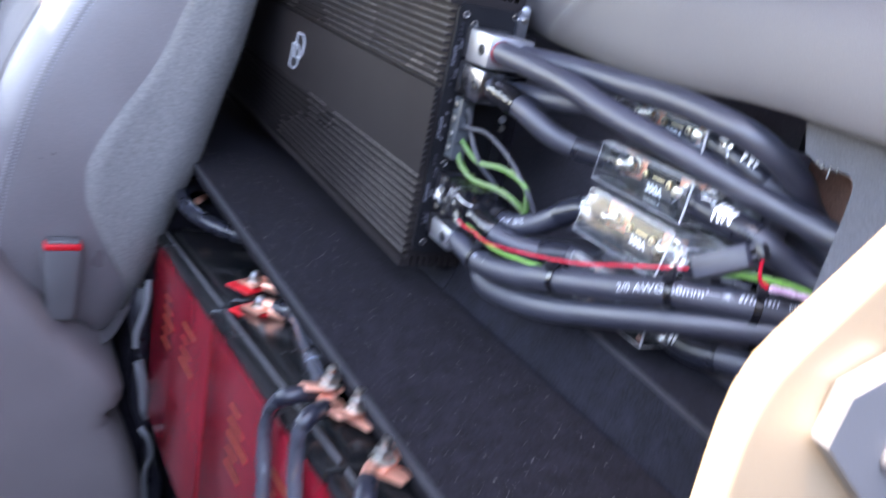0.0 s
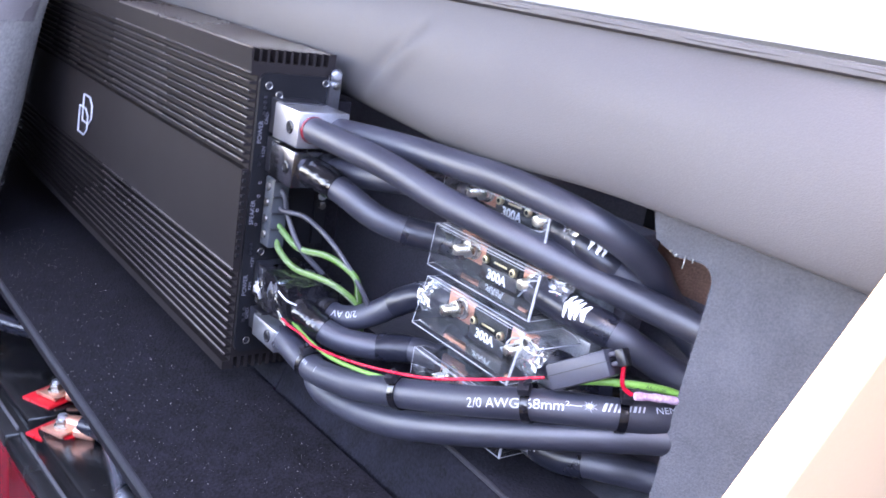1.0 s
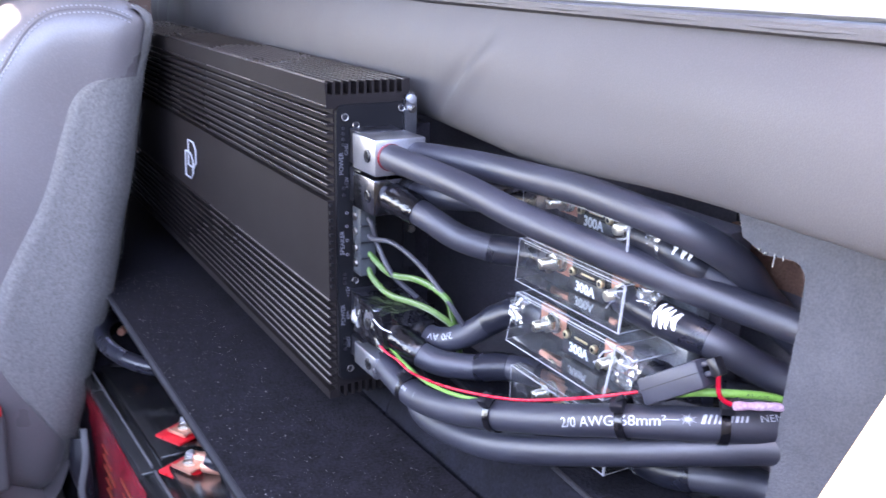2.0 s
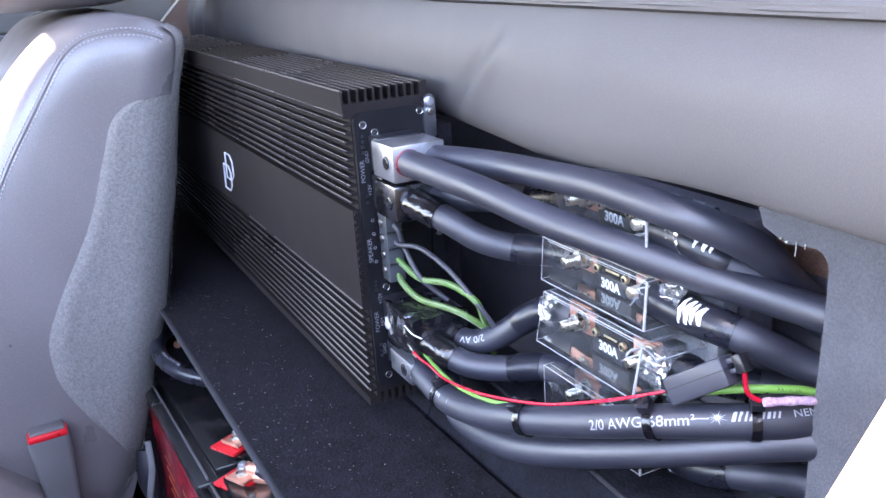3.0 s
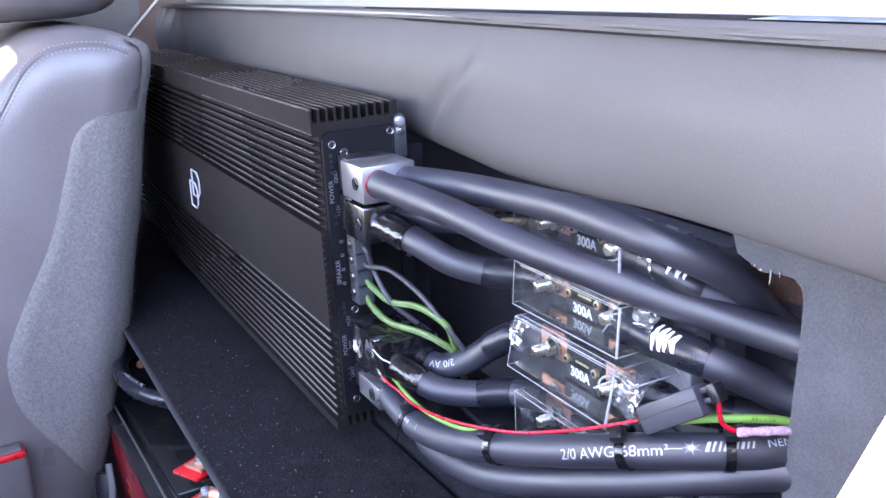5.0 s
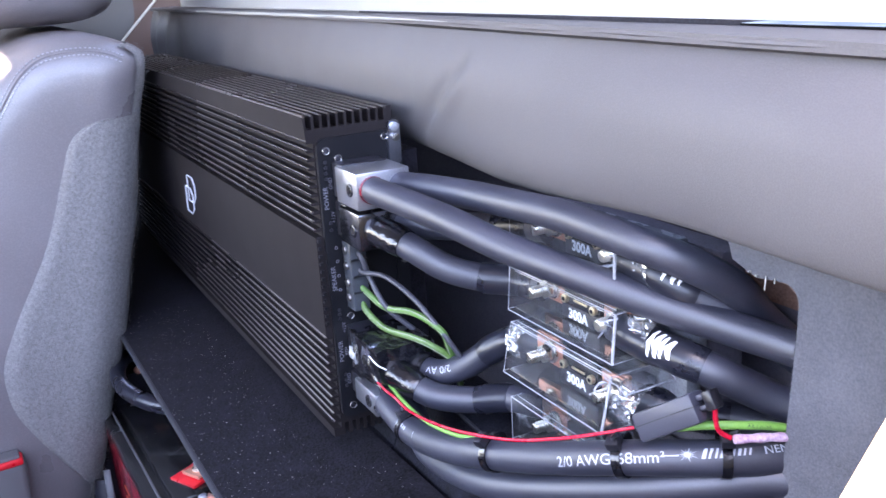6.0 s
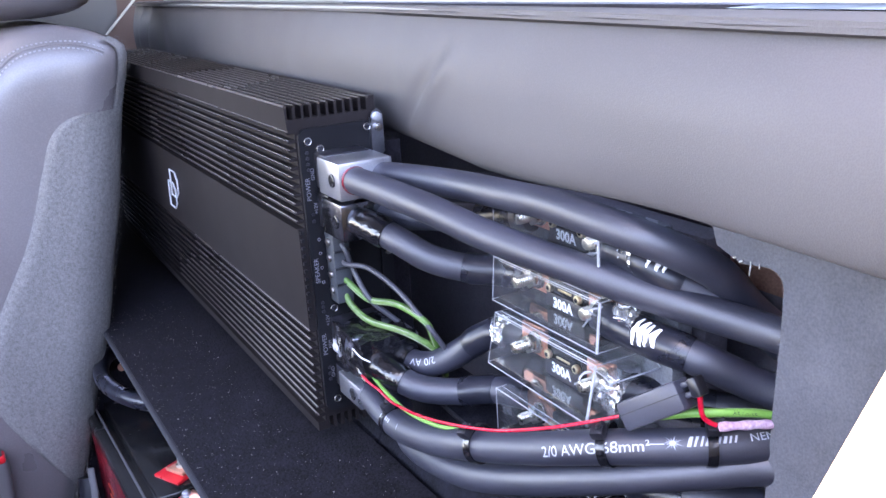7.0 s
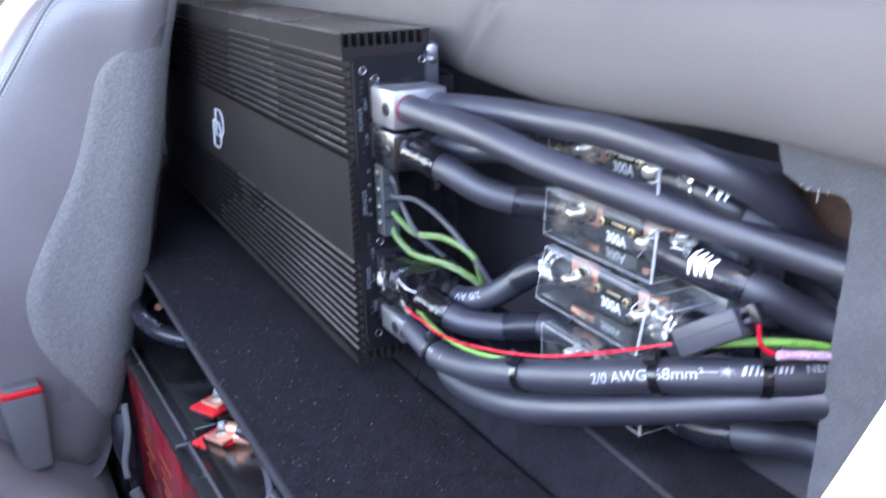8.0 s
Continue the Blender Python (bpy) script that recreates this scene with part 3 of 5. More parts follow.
def amp_profile():
    """Outline of the finned extrusion, as (y, z)."""
    c = 0.0008
    pts = []

    def fins(z_from, z_to, n, deep, duty):
        pitch = (z_to - z_from) / n
        for k in range(n):
            a = z_from + k * pitch
            w = pitch * duty
            pts.extend([(deep, a), (deep, a + pitch - w), (c, a + pitch - w), (0.0, a + pitch - w + c), (0.0, a + pitch - c), (c, a + pitch)])

    pts.append((0.0, 0.006))
    fins(0.006, 0.072, 11, 0.0052, 0.36)
    pts.extend([(0.001, 0.0725), (0.001, 0.1385), (0.0, 0.139)])
    fins(0.139, 0.2, 11, 0.0052, 0.36)
    pts.extend([(0.0, 0.2145), (0.0005, 0.215)])
    n = 11
    pitch = AMP_D / n
    for k in range(n - 1):
        a = 0.0 + k * pitch
        pts.extend([(a + pitch * 0.3, 0.215), (a + pitch * 0.3, 0.2065), (a + pitch, 0.2065), (a + pitch, 0.215)])
    pts.extend([(AMP_D, 0.215), (AMP_D, 0.0)])
    for k in range(n - 1, 1, -1):
        a = k * pitch
        pts.extend([(a, 0.0), (a, 0.0085), (a - pitch * 0.55, 0.0085), (a - pitch * 0.55, 0.0)])
    pts.append((0.0, 0.0))
    return pts


amp = thing("amplifier", (-0.33, 0.03, 0.0), "long black finned car amplifier with chunky plated terminals", "amplifier")
part("heatsink", prism(amp_profile(), "x", -AMP_L, 0.0), M_AMP, amp, smooth=False)
# brighter metal rods that put in the highlights along the fin edges
for z0, z1 in ((0.006, 0.072), (0.139, 0.2)):
    for k in range(11):
        z = z0 + (z1 - z0) * (k + 1) / 11
        part("fin_highlight", rod((-AMP_L, 0.0007, z - 0.0002), (0.0003, 0.0007, z - 0.0002), 0.00048, 10), M_FINEDGE, amp)
for k in range(11):
    y = AMP_D / 11 * k
    part("fin_highlight", rod((-AMP_L, y + 0.0007, 0.2146), (0.0003, y + 0.0007, 0.2146), 0.0008 if k else 0.0010, 10), M_FINEDGE, amp)
plate_pts = []
for cy, cz, a0 in ((0.0525, 0.195, 0), (0.0115, 0.195, 90), (0.0115, 0.019, 180), (0.0525, 0.019, 270)):
    for k in range(5):
        a = radians(a0 + 22.5 * k)
        plate_pts.append((cy + 0.0055 * math.cos(a), cz + 0.0055 * math.sin(a)))
plate_pts.reverse()
plate = part("end_plate", prism(plate_pts, "x", 0.0005, 0.0032), M_PLATE, amp, "black painted end plate")


def cap_screw(y, z, r=0.0025):
    b = rod((0.003, y, z), (0.0046, y, z), r, 14, bevel=0.0004)
    s = part("screw", b, M_DULL, plate, "small dark cap screw")
    part("screw_rim", tube([Vector((0.0046, y + r * 0.88 * math.cos(a * 0.5236), z + r * 0.88 * math.sin(a * 0.5236))) for a in range(13)], 0.00032, 5), M_SCREW, plate, "bright worn screw rim")
    part("socket", rod((0.0044, y, z), (0.0048, y, z), r * 0.58, 6), M_BLACK, amp)
    return s


for y, z in ((0.0115, 0.193), (0.051, 0.197), (0.019, 0.1875), (0.0135, 0.022), (0.0525, 0.022), (0.0175, 0.0845)):
    cap_screw(y, z)
# small adjusters and sockets down the edge of the plate
for z in (0.186, 0.1825, 0.179, 0.1755, 0.1475, 0.143, 0.0895, 0.0865, 0.0835, 0.0445, 0.0405, 0.0365):
    part("adjuster", rod((0.003, 0.0105, z), (0.0042, 0.0105, z), 0.0011, 8), M_BLACK, plate)
for k in range(12):
    part("vent_stud", box(0.0, 0.0022, 0.0015, 0.0035, 0.0805 + 0.005 * k, 0.0825 + 0.005 * k), M_PLATE, amp)


def plate_text(text, y, z, size):
    part("lettering", letters(text, size, facing((0.0035, y, z), (0, 0, 1), (0, -1, 0))), M_GREYPRINT, plate, "pale printed lettering", smooth=False)


plate_text("POWER", 0.0092, 0.1635, 0.0042)
plate_text("GND", 0.0128, 0.1725, 0.0034)
plate_text("+12V", 0.0128, 0.151, 0.0034)
plate_text("SPEAKER", 0.0092, 0.111, 0.0042)
plate_text("POWER", 0.0092, 0.061, 0.0042)
plate_text("+12V", 0.0128, 0.077, 0.0034)
plate_text("REM", 0.0128, 0.0605, 0.0030)
plate_text("GND", 0.0128, 0.041, 0.0034)
for z in (0.131, 0.122, 0.1125, 0.103):
    part("mark", tube([Vector((0.0036, 0.0125 + 0.0009 * math.cos(a * 0.63), z + 0.0009 * math.sin(a * 0.63))) for a in range(11)], 0.0002, 4), M_GREYPRINT, plate)


def terminal(z, h, mat, label, x1=0.057):
    """A plated clamp block with two cable bores and a grub screw in its front."""
    b = box(0.014, x1, 0.012, 0.0465, z - h / 2, z + h / 2, 0.0012)
    t = part("terminal_block", b, mat, amp, label)
    part("grub_screw", tube([Vector((0.0365 + 0.0034 * math.cos(a * 0.393), 0.0117, z + 0.0034 * math.sin(a * 0.393))) for a in range(17)], 0.0007, 6, rod((0.0365, 0.0116, z), (0.0365, 0.013, z), 0.0034, 16)), M_BLACK, t, "dark hex grub screw")
    part("socket", rod((0.0365, 0.0110, z), (0.0365, 0.0120, z), 0.0022, 6), M_PLATE, t)
    part("mounting_neck", box(0.003, 0.0200, 0.0145, 0.0445, z - h / 2 + 0.001, z + h / 2 + 0.0008, 0.001), M_BLACK, t, "black plastic neck behind the block")
    return t


terminal(0.1742, 0.0222, M_ALU, "bright plated ground block", 0.0465)
terminal(0.1495, 0.0225, M_DULL, "plated supply block, half wrapped in tape", 0.045)
terminal(0.066, 0.024, M_CHROME, "plated supply block under crumpled foil tape", 0.045)
terminal(0.0384, 0.0150, M_ALU, "bright plated ground block with a grub screw", 0.047)

def crumple(x0, x1, y0, y1, z0, z1, amount, seed):
    """A wrapped, creased lump."""
    b = box(x0, x1, y0, y1, z0, z1)
    bmesh.ops.subdivide_edges(b, edges=b.edges[:], cuts=9, use_grid_fill=True)
    for v in b.verts:
        q = v.co * 110
        v.co += Vector((noise.noise(q + Vector((seed, 0, 0))), noise.noise(q + Vector((0, seed, 0))), noise.noise(q + Vector((0, 0, seed))))) * amount
    return b


part("tape_wrap", crumple(0.016, 0.058, 0.0115, 0.047, 0.0545, 0.0790, 0.0030, 5.0), M_TAPE, amp, "shiny crumpled black tape", smooth=False)
part("foil_wrap", crumple(0.0150, 0.0230, 0.0105, 0.018, 0.0600, 0.0700, 0.0030, 9.0), M_FILM, amp, "crumpled foil patch", smooth=False)

for pts in ([(0.050, 0.0092, 0.0745), (0.060, 0.0096, 0.0725), (0.072, 0.0104, 0.0735)],):
    part("tape_edge", tube(spline(pts, 0.002), 0.0004, 6), M_WHITEBAND, amp, "pale torn edge of the tape")

strip = part("speaker_strip", box(0.003, 0.0155, 0.0165, 0.0275, 0.0905, 0.1355, 0.0008), M_SLATE, amp, "slate grey speaker terminal strip")
for z in (0.130, 0.1195, 0.1085, 0.098):
    part("terminal_screw", rod((0.0085, 0.0172, z), (0.0085, 0.0152, z), 0.0026, 12, bevel=0.0005), M_SCREW, strip, "bright slotted screw")
    part("divider", box(0.0155, 0.0168, 0.0165, 0.0275, z + 0.0045, z + 0.0055), M_BLACK, strip)

# mounting ears at the back of the case
for z in (0.195, 0.115, 0.02):
    outline = [(0.053, z - 0.026), (0.0612, z - 0.026)] + [(0.0571 + 0.0041 * math.cos(radians(18 * k)), z + 0.008 + 0.0041 * math.sin(radians(18 * k))) for k in range(11)]
    ear = part("mounting_ear", prism(outline, "x", 0.0035, 0.0062), M_CHROME if z > 0.15 else M_PLATE, amp, "bent metal mounting ear")
    part("ear_screw", rod((0.006, 0.0574, z + 0.001), (0.0090, 0.0574, z + 0.001), 0.0026, 12, bevel=0.0008), M_SCREW, ear, "bright screw head")
    part("ear_washer", rod((0.006, 0.0571, z + 0.0075), (0.0078, 0.0571, z + 0.0075), 0.0030, 14, bevel=0.0006), M_BRIGHT, ear, "bright rounded rivet")


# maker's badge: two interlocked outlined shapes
def ring_shape(cx, cz, w, h, slant):
    pts = [(-w / 2, -h / 2), (-w / 2, h / 2), (w * 0.2, h / 2), (w / 2, h * 0.25), (w / 2, -h * 0.25), (w * 0.2, -h / 2)]
    line = [Vector((cx + x + slant * z, -0.0008, cz + z)) for x, z in pts]
    line.append(line[0])
    fine = []
    for a, c in zip(line, line[1:]):
        fine += [a.lerp(c, k / 4) for k in range(4)]
    fine.append(line[-1])
    return tube(fine, 0.0008, 6)


badge = part("badge", ring_shape(-0.3310, 0.1098, 0.027, 0.0250, 0.12), M_PRINT, amp, "pale metal badge of interlocked outlines")
part("badge_half", ring_shape(-0.3430, 0.0975, 0.027, 0.0250, 0.12), M_PRINT, badge)


# ---- cables ----
R = 0.0079
TOWARDS = Vector((0.55, -0.62, 0.56))


def cable(points, label, group="heavy supply cables", r=R):
    """A heavy rubber-sheathed cable; returns it with its line."""
    line = spline(points)
    ob = thing("power_cable", points[0], label, "cable", group)
    part("sheath", tube(line, r, 24), M_RUBBER, ob)
    return ob, line


def cut(line, s0, s1):
    """The stretch of a line from s0 to s1 along it."""
    out, s = [], 0.0
    for a, b in zip(line, line[1:]):
        gap = (b - a).length
        marks = [s0, s1] + ([s] if s0 < s < s1 else [])
        out += [a.lerp(b, (m - s) / gap) for m in sorted(set(marks)) if s <= m < s + gap]
        s += gap
    if s1 >= s:
        out.append(line[-1])
    return out


def length(line):
    return sum((b - a).length for a, b in zip(line, line[1:]))


def shrink(ob, line, s0, s1, mat=None, grow=1.1, label="glossy black heat-shrink sleeve", name="heat_shrink"):
    seg = cut(line, s0, s1)
    total = length(seg)
    return part(name, tube(seg, R * grow, 24, bulge=lambda s: 1 - 0.05 * (max(0, 1 - s / 0.004) + max(0, 1 - (total - s) / 0.004)) + (0.07 * ((s * 170) % 1) if name == 'tape' else 0.012 * math.sin(s * 420))), mat or M_SHRINK, ob, label)


def inscription(ob, line, text, s0, size, side=TOWARDS, r=R, flip=False, mat=None, rise=0.0, climb=0.0):
    flat = letters(text, size)
    for v in flat.verts:
        v.co.y += rise + climb * v.co.x
    return part("lettering", wrapped(flat, line, r + 0.0002, s0, side, flip), mat or M_PRINT, ob, "white printed lettering", smooth=False)


ground_a, line_ga = cable([(0.040, 0.0215, 0.1745), (0.064, 0.023, 0.1745), (0.116, 0.032, 0.170), (0.151, 0.045, 0.161), (0.196, 0.064, 0.152), (0.232, 0.086, 0.142), (0.274, 0.112, 0.132), (0.33, 0.132, 0.125)], "thick black ground cable running from terminal block into cut-out")
part("collar", tube(cut(line_ga, 0.0066, 0.0088), R * 1.05, 24), M_BATRED, ground_a, "thin red ring at the clamp")
ground_b, line_gb = cable([(0.044, 0.040, 0.1745), (0.0714, 0.0475, 0.1759), (0.1072, 0.0555, 0.177), (0.1423, 0.0615, 0.1773), (0.1745, 0.064, 0.1783), (0.2051, 0.066, 0.1772), (0.2285, 0.071, 0.1741), (0.2417, 0.083, 0.1673), (0.2489, 0.103, 0.1536), (0.2511, 0.121, 0.1338), (0.275, 0.135, 0.112)], "thick black ground cable arching behind its twin")

p12_a, line_pa = cable([(0.036, 0.0215, 0.1495), (0.056, 0.026, 0.1485), (0.074, 0.033, 0.1430), (0.090, 0.045, 0.1335), (0.104, 0.060, 0.1285), (0.118, 0.074, 0.1275), (0.135, 0.080, 0.1275)], "short black supply cable from the taped block to a fuse holder")
shrink(p12_a, line_pa, 0.008, 0.034, M_TAPE, 1.13, "shiny wound black tape", "tape")
part("collar", tube(cut(line_pa, 0.0095, 0.0112), R * 1.1, 24), M_UPPER, p12_a, "pale ring at the clamp")
shrink(p12_a, line_pa, 0.082, 0.118)
p12_b, line_pb = cable([(0.036, 0.039, 0.1495), (0.058, 0.047, 0.151), (0.080, 0.060, 0.153), (0.104, 0.076, 0.156), (0.135, 0.083, 0.160)], "short black supply cable in the shade behind")
shrink(p12_b, line_pb, 0.072, 0.1)
p12_c, line_pc = cable([(0.032, 0.038, 0.067), (0.050, 0.040, 0.0625), (0.068, 0.046, 0.0608), (0.084, 0.058, 0.0685), (0.101, 0.069, 0.0835), (0.118, 0.078, 0.092), (0.135, 0.080, 0.092)], "short black supply cable bending up to a fuse holder")
shrink(p12_c, line_pc, 0.004, 0.030, M_TAPE, 1.16, "shiny wound black tape", "tape")
shrink(p12_c, line_pc, 0.075, 0.1)
inscription(p12_c, line_pc, "2/0 AV", 0.043, 0.0062, flip=True)
p12_d, line_pd = cable([(0.034, 0.0215, 0.066), (0.055, 0.0235, 0.0625), (0.079, 0.035, 0.0535), (0.097, 0.052, 0.0525), (0.114, 0.067, 0.0565), (0.135, 0.076, 0.058)], "short black supply cable sagging to the lowest fuse holder")
shrink(p12_d, line_pd, 0.006, 0.042, M_TAPE, 1.13, "shiny wound black tape", "tape")
shrink(p12_d, line_pd, 0.078, 0.1)

ground_c, line_gc = cable([(0.040, 0.0215, 0.0388), (0.060, 0.0175, 0.0400), (0.094, 0.0155, 0.0405), (0.130, 0.0165, 0.0483), (0.166, 0.0215, 0.0597), (0.207, 0.0350, 0.0727), (0.238, 0.0480, 0.0836), (0.262, 0.068, 0.0885), (0.277, 0.088, 0.0890), (0.296, 0.118, 0.090), (0.33, 0.132, 0.09)], "thick black ground cable with white printing, tied to thin wires")
ground_d, line_gd = cable([(0.042, 0.037, 0.040), (0.062, 0.032, 0.030), (0.090, 0.0265, 0.0225), (0.149, 0.0245, 0.0350), (0.191, 0.0325, 0.0490), (0.234, 0.0505, 0.0655), (0.262, 0.072, 0.0745), (0.288, 0.100, 0.080), (0.32, 0.125, 0.08)], "thick black ground cable lying below its twin")

fuse_out = []
for pts, label in (
    ([(0.200, 0.080, 0.160), (0.217, 0.083, 0.158), (0.230, 0.0895, 0.151), (0.246, 0.107, 0.139), (0.262, 0.128, 0.12), (0.28, 0.138, 0.105)], "black supply cable leaving the top fuse holder in the shade"),
    ([(0.200, 0.076, 0.1275), (0.220, 0.0785, 0.1245), (0.250, 0.0885, 0.1195), (0.270, 0.112, 0.105), (0.30, 0.132, 0.097)], "black supply cable with painted white glints leaving a fuse holder"),
    ([(0.200, 0.082, 0.090), (0.222, 0.096, 0.086), (0.246, 0.118, 0.083), (0.28, 0.138, 0.083)], "black supply cable behind the inline fuse box"),
    ([(0.200, 0.076, 0.052), (0.229, 0.082, 0.0455), (0.254, 0.0925, 0.0495), (0.272, 0.110, 0.0485), (0.30, 0.128, 0.045)], "black supply cable leaving the lowest fuse holder"),
):
    ob, line = cable(pts, label)
    shrink(ob, line, 0.004, 0.050 if pts[1][2] != 0.158 else 0.04)
    fuse_out.append((ob, line))
def strokes(ob, line, s0, side, count=4):
    """A few ragged slanting white strokes that paint reflections round the sleeve."""
    for k in range(count):
        bm = bmesh.new()
        bmesh.ops.create_grid(bm, x_segments=4, y_segments=12, size=0.5)
        for v in bm.verts:
            u, w = v.co.x, v.co.y
            bend = abs(w) * (0.0035 if k % 2 else 0.0022)
            v.co = Vector((u * (0.0024 + 0.0010 * (k % 2)) * (1 - 1.2 * abs(w)) + bend + 0.0005 * noise.noise(Vector((w * 6, k * 3.0, 0))), w * (0.0150 - 0.0018 * k), 0))
        part("sleeve_glint", wrapped(bm, line, R * 1.115, s0 + 0.0031 * k, side), M_WHITEBAND, ob, "ragged reflection on the sleeve, painted white", smooth=False)


strokes(fuse_out[0][0], fuse_out[0][1], 0.024, Vector((0.5, -0.2, 0.9)), 3)
strokes(fuse_out[1][0], fuse_out[1][1], 0.0255, TOWARDS)
strokes(fuse_out[3][0], fuse_out[3][1], 0.018, TOWARDS, 3)

# marking along the lower cable
inscription(ground_c, line_gc, "2/0 AWG-68mm²", 0.2062, 0.0069, rise=-0.0016, climb=0.045)
for s, w, h, up in ((0.2335, 0.0060, 0.0004, 0.0002), (0.0480, 0.0012, 0.0020, 0), (0.0502, 0.0012, 0.0022, 0), (0.0524, 0.0010, 0.0020, 0), (0.0546, 0.0013, 0.0022, 0), (0.0660, 0.0004, 0.0034, 0)):
    bm = bmesh.new()
    bmesh.ops.create_grid(bm, x_segments=4, y_segments=2, size=0.5)
    bm.transform(Matrix.Translation((0, up, 0)) @ Matrix.Diagonal((w, h, 1, 1)))
    part("mark", wrapped(bm, line_gc, R + 0.0002, s, TOWARDS), M_PRINT, ground_c, "white printed mark", smooth=False)
# the maker's word, as slanting bars
for k in range(9):
    if k == 4:
        continue
    tall = 0.0044 if k < 4 else 0.0031
    bm = bmesh.new()
    bmesh.ops.create_grid(bm, x_segments=2, y_segments=4, size=0.5)
    for v in bm.verts:
        v.co = Vector((v.co.x * (0.0009 if k % 3 else 0.0013) + 0.28 * v.co.y * tall, 0.0012 + 0.00014 * k + v.co.y * tall, 0))
    part("mark", wrapped(bm, line_gc, R + 0.0002, 0.2462 + 0.0022 * k, TOWARDS), M_PRINT, ground_c, "white slanting printed bar", smooth=False)
star = bmesh.new()
hub = star.verts.new((0, 0, 0))
tips = [star.verts.new((math.cos(math.pi * k / 14) * q, 0.75 * math.sin(math.pi * k / 14) * q, 0)) for k in range(28) for q in ((0.0009,) if k % 2 else (0.0044 if k % 4 else 0.0031,))]
for a, c in zip(tips, tips[1:] + tips[:1]):
    star.faces.new((hub, a, c))
star.transform(Matrix.Translation((0, 0.0007, 0)))
part("mark", wrapped(star, line_gc, R + 0.0002, 0.2397, TOWARDS), M_PRINT, ground_c, "white starburst mark", smooth=False)
inscription(ground_c, line_gc, "NEM", 0.2745, 0.0050, rise=0.0026, climb=0.03)


# cable ties
def tie(line, s, r, reach=0.0):
    """A black nylon strap round a cable (and the wires on it) with its square lock."""
    seg = cut(line, s - 0.0021, s + 0.0021)
    mid, t = (seg[0] + seg[-1]) / 2, (seg[-1] - seg[0]).normalized()
    ob = thing("cable_tie", mid, "black nylon cable tie pulled tight round a thick cable", "cable tie", "cable ties")
    n = (TOWARDS - t * TOWARDS.dot(t)).normalized()
    up = n.cross(t)
    up = up if up.z > 0 else -up
    b = bmesh.new()
    rings = []
    for k in range(40):
        a = 2 * math.pi * k / 40
        way = n * math.cos(a) + up * math.sin(a)
        far = r * 1.02 + reach * max(0.0, math.sin(a - 0.25)) ** 5
        rings.append([b.verts.new(mid + way * (far + h) + t * w) for w, h in ((-0.0021, 0.0), (-0.0021, 0.0009), (0.0021, 0.0009), (0.0021, 0.0))])
    for p, q in zip(rings, rings[1:] + rings[:1]):
        for i in range(4):
            b.faces.new((p[i], p[(i + 1) % 4], q[(i + 1) % 4], q[i]))
    part("strap", b, M_TAPE, ob)
    side = (n * 0.85 + up * 0.52).normalized()
    c = mid + side * (r * 1.1 + 0.0012 + reach * 0.3)
    b = box(-0.0030, 0.0030, -0.0034, 0.0034, -0.0016, 0.0030, 0.0006)
    b.transform(facing(c, t, side.cross(t)))
    part("lock", b, M_BLACK, ob)
    tail = [c, c + side * 0.004 + t * 0.001, c + side * 0.006 + t * 0.004]
    part("tail", tube(spline(tail, 0.001), 0.0011, 6), M_BLACK, ob)
    return ob


for s, reach in ((0.047, 0.002), (0.1345, 0.0028), (0.2110, 0.003), (0.2545, 0.0084)):
    tie(line_gc, s, R, reach)


# ---- thin wires ----
def wire(points, r, mat, label, colour, striped=False):
    line = spline(points, 0.002)
    if not striped:
        return solo(colour + "_wire", tube(line, r, 10), mat, label, "wire", "thin wires")
    ob = thing(colour + "_wire", points[0], label, "wire", "thin wires")
    part("sheath", tube(line, r, 12), mat, ob)
    for off in (Vector((0.25, -0.65, 0.72)), Vector((0.6, -0.79, -0.35))):
        part("stripe", tube([p + off.normalized() * r * 0.86 for p in line[2:]], r * 0.2, 6), M_STRIPE, ob, "pale stripe along the wire")
    return ob


wire([(0.013, 0.022, 0.107), (0.018, 0.026, 0.101), (0.029, 0.032, 0.094), (0.050, 0.038, 0.0965), (0.067, 0.041, 0.096), (0.078, 0.046, 0.090), (0.075, 0.051, 0.078), (0.07, 0.058, 0.06)], 0.0021, M_GREEN, "pale-striped green speaker wire curling from the terminal strip", "green", True)
wire([(0.013, 0.022, 0.097), (0.018, 0.0245, 0.0885), (0.031, 0.030, 0.081), (0.058, 0.036, 0.0825), (0.070, 0.043, 0.079), (0.074, 0.054, 0.068), (0.07, 0.06, 0.05)], 0.0021, M_OLIVE, "pale-striped green speaker wire curling from the terminal strip", "green", True)
wire([(0.013, 0.022, 0.130), (0.0185, 0.0235, 0.125), (0.018, 0.027, 0.113), (0.030, 0.031, 0.096), (0.037, 0.041, 0.084), (0.045, 0.055, 0.07)], 0.0017, M_GREYWIRE, "thin grey speaker wire", "grey")
wire([(0.013, 0.022, 0.119), (0.018, 0.0235, 0.116), (0.036, 0.030, 0.117), (0.058, 0.038, 0.107), (0.079, 0.046, 0.089), (0.085, 0.056, 0.07)], 0.0016, M_GREYWIRE, "thin grey speaker wire", "grey")
wire([(0.022, 0.0145, 0.0595), (0.058, 0.0125, 0.0565), (0.078, 0.012, 0.0575), (0.100, 0.0112, 0.0580), (0.146, 0.0105, 0.0685), (0.190, 0.0180, 0.0800), (0.218, 0.0265, 0.0905), (0.233, 0.0385, 0.0960), (0.242, 0.052, 0.0990)], 0.0008, M_REDWIRE, "thin red remote wire tied along the thick cable", "red")
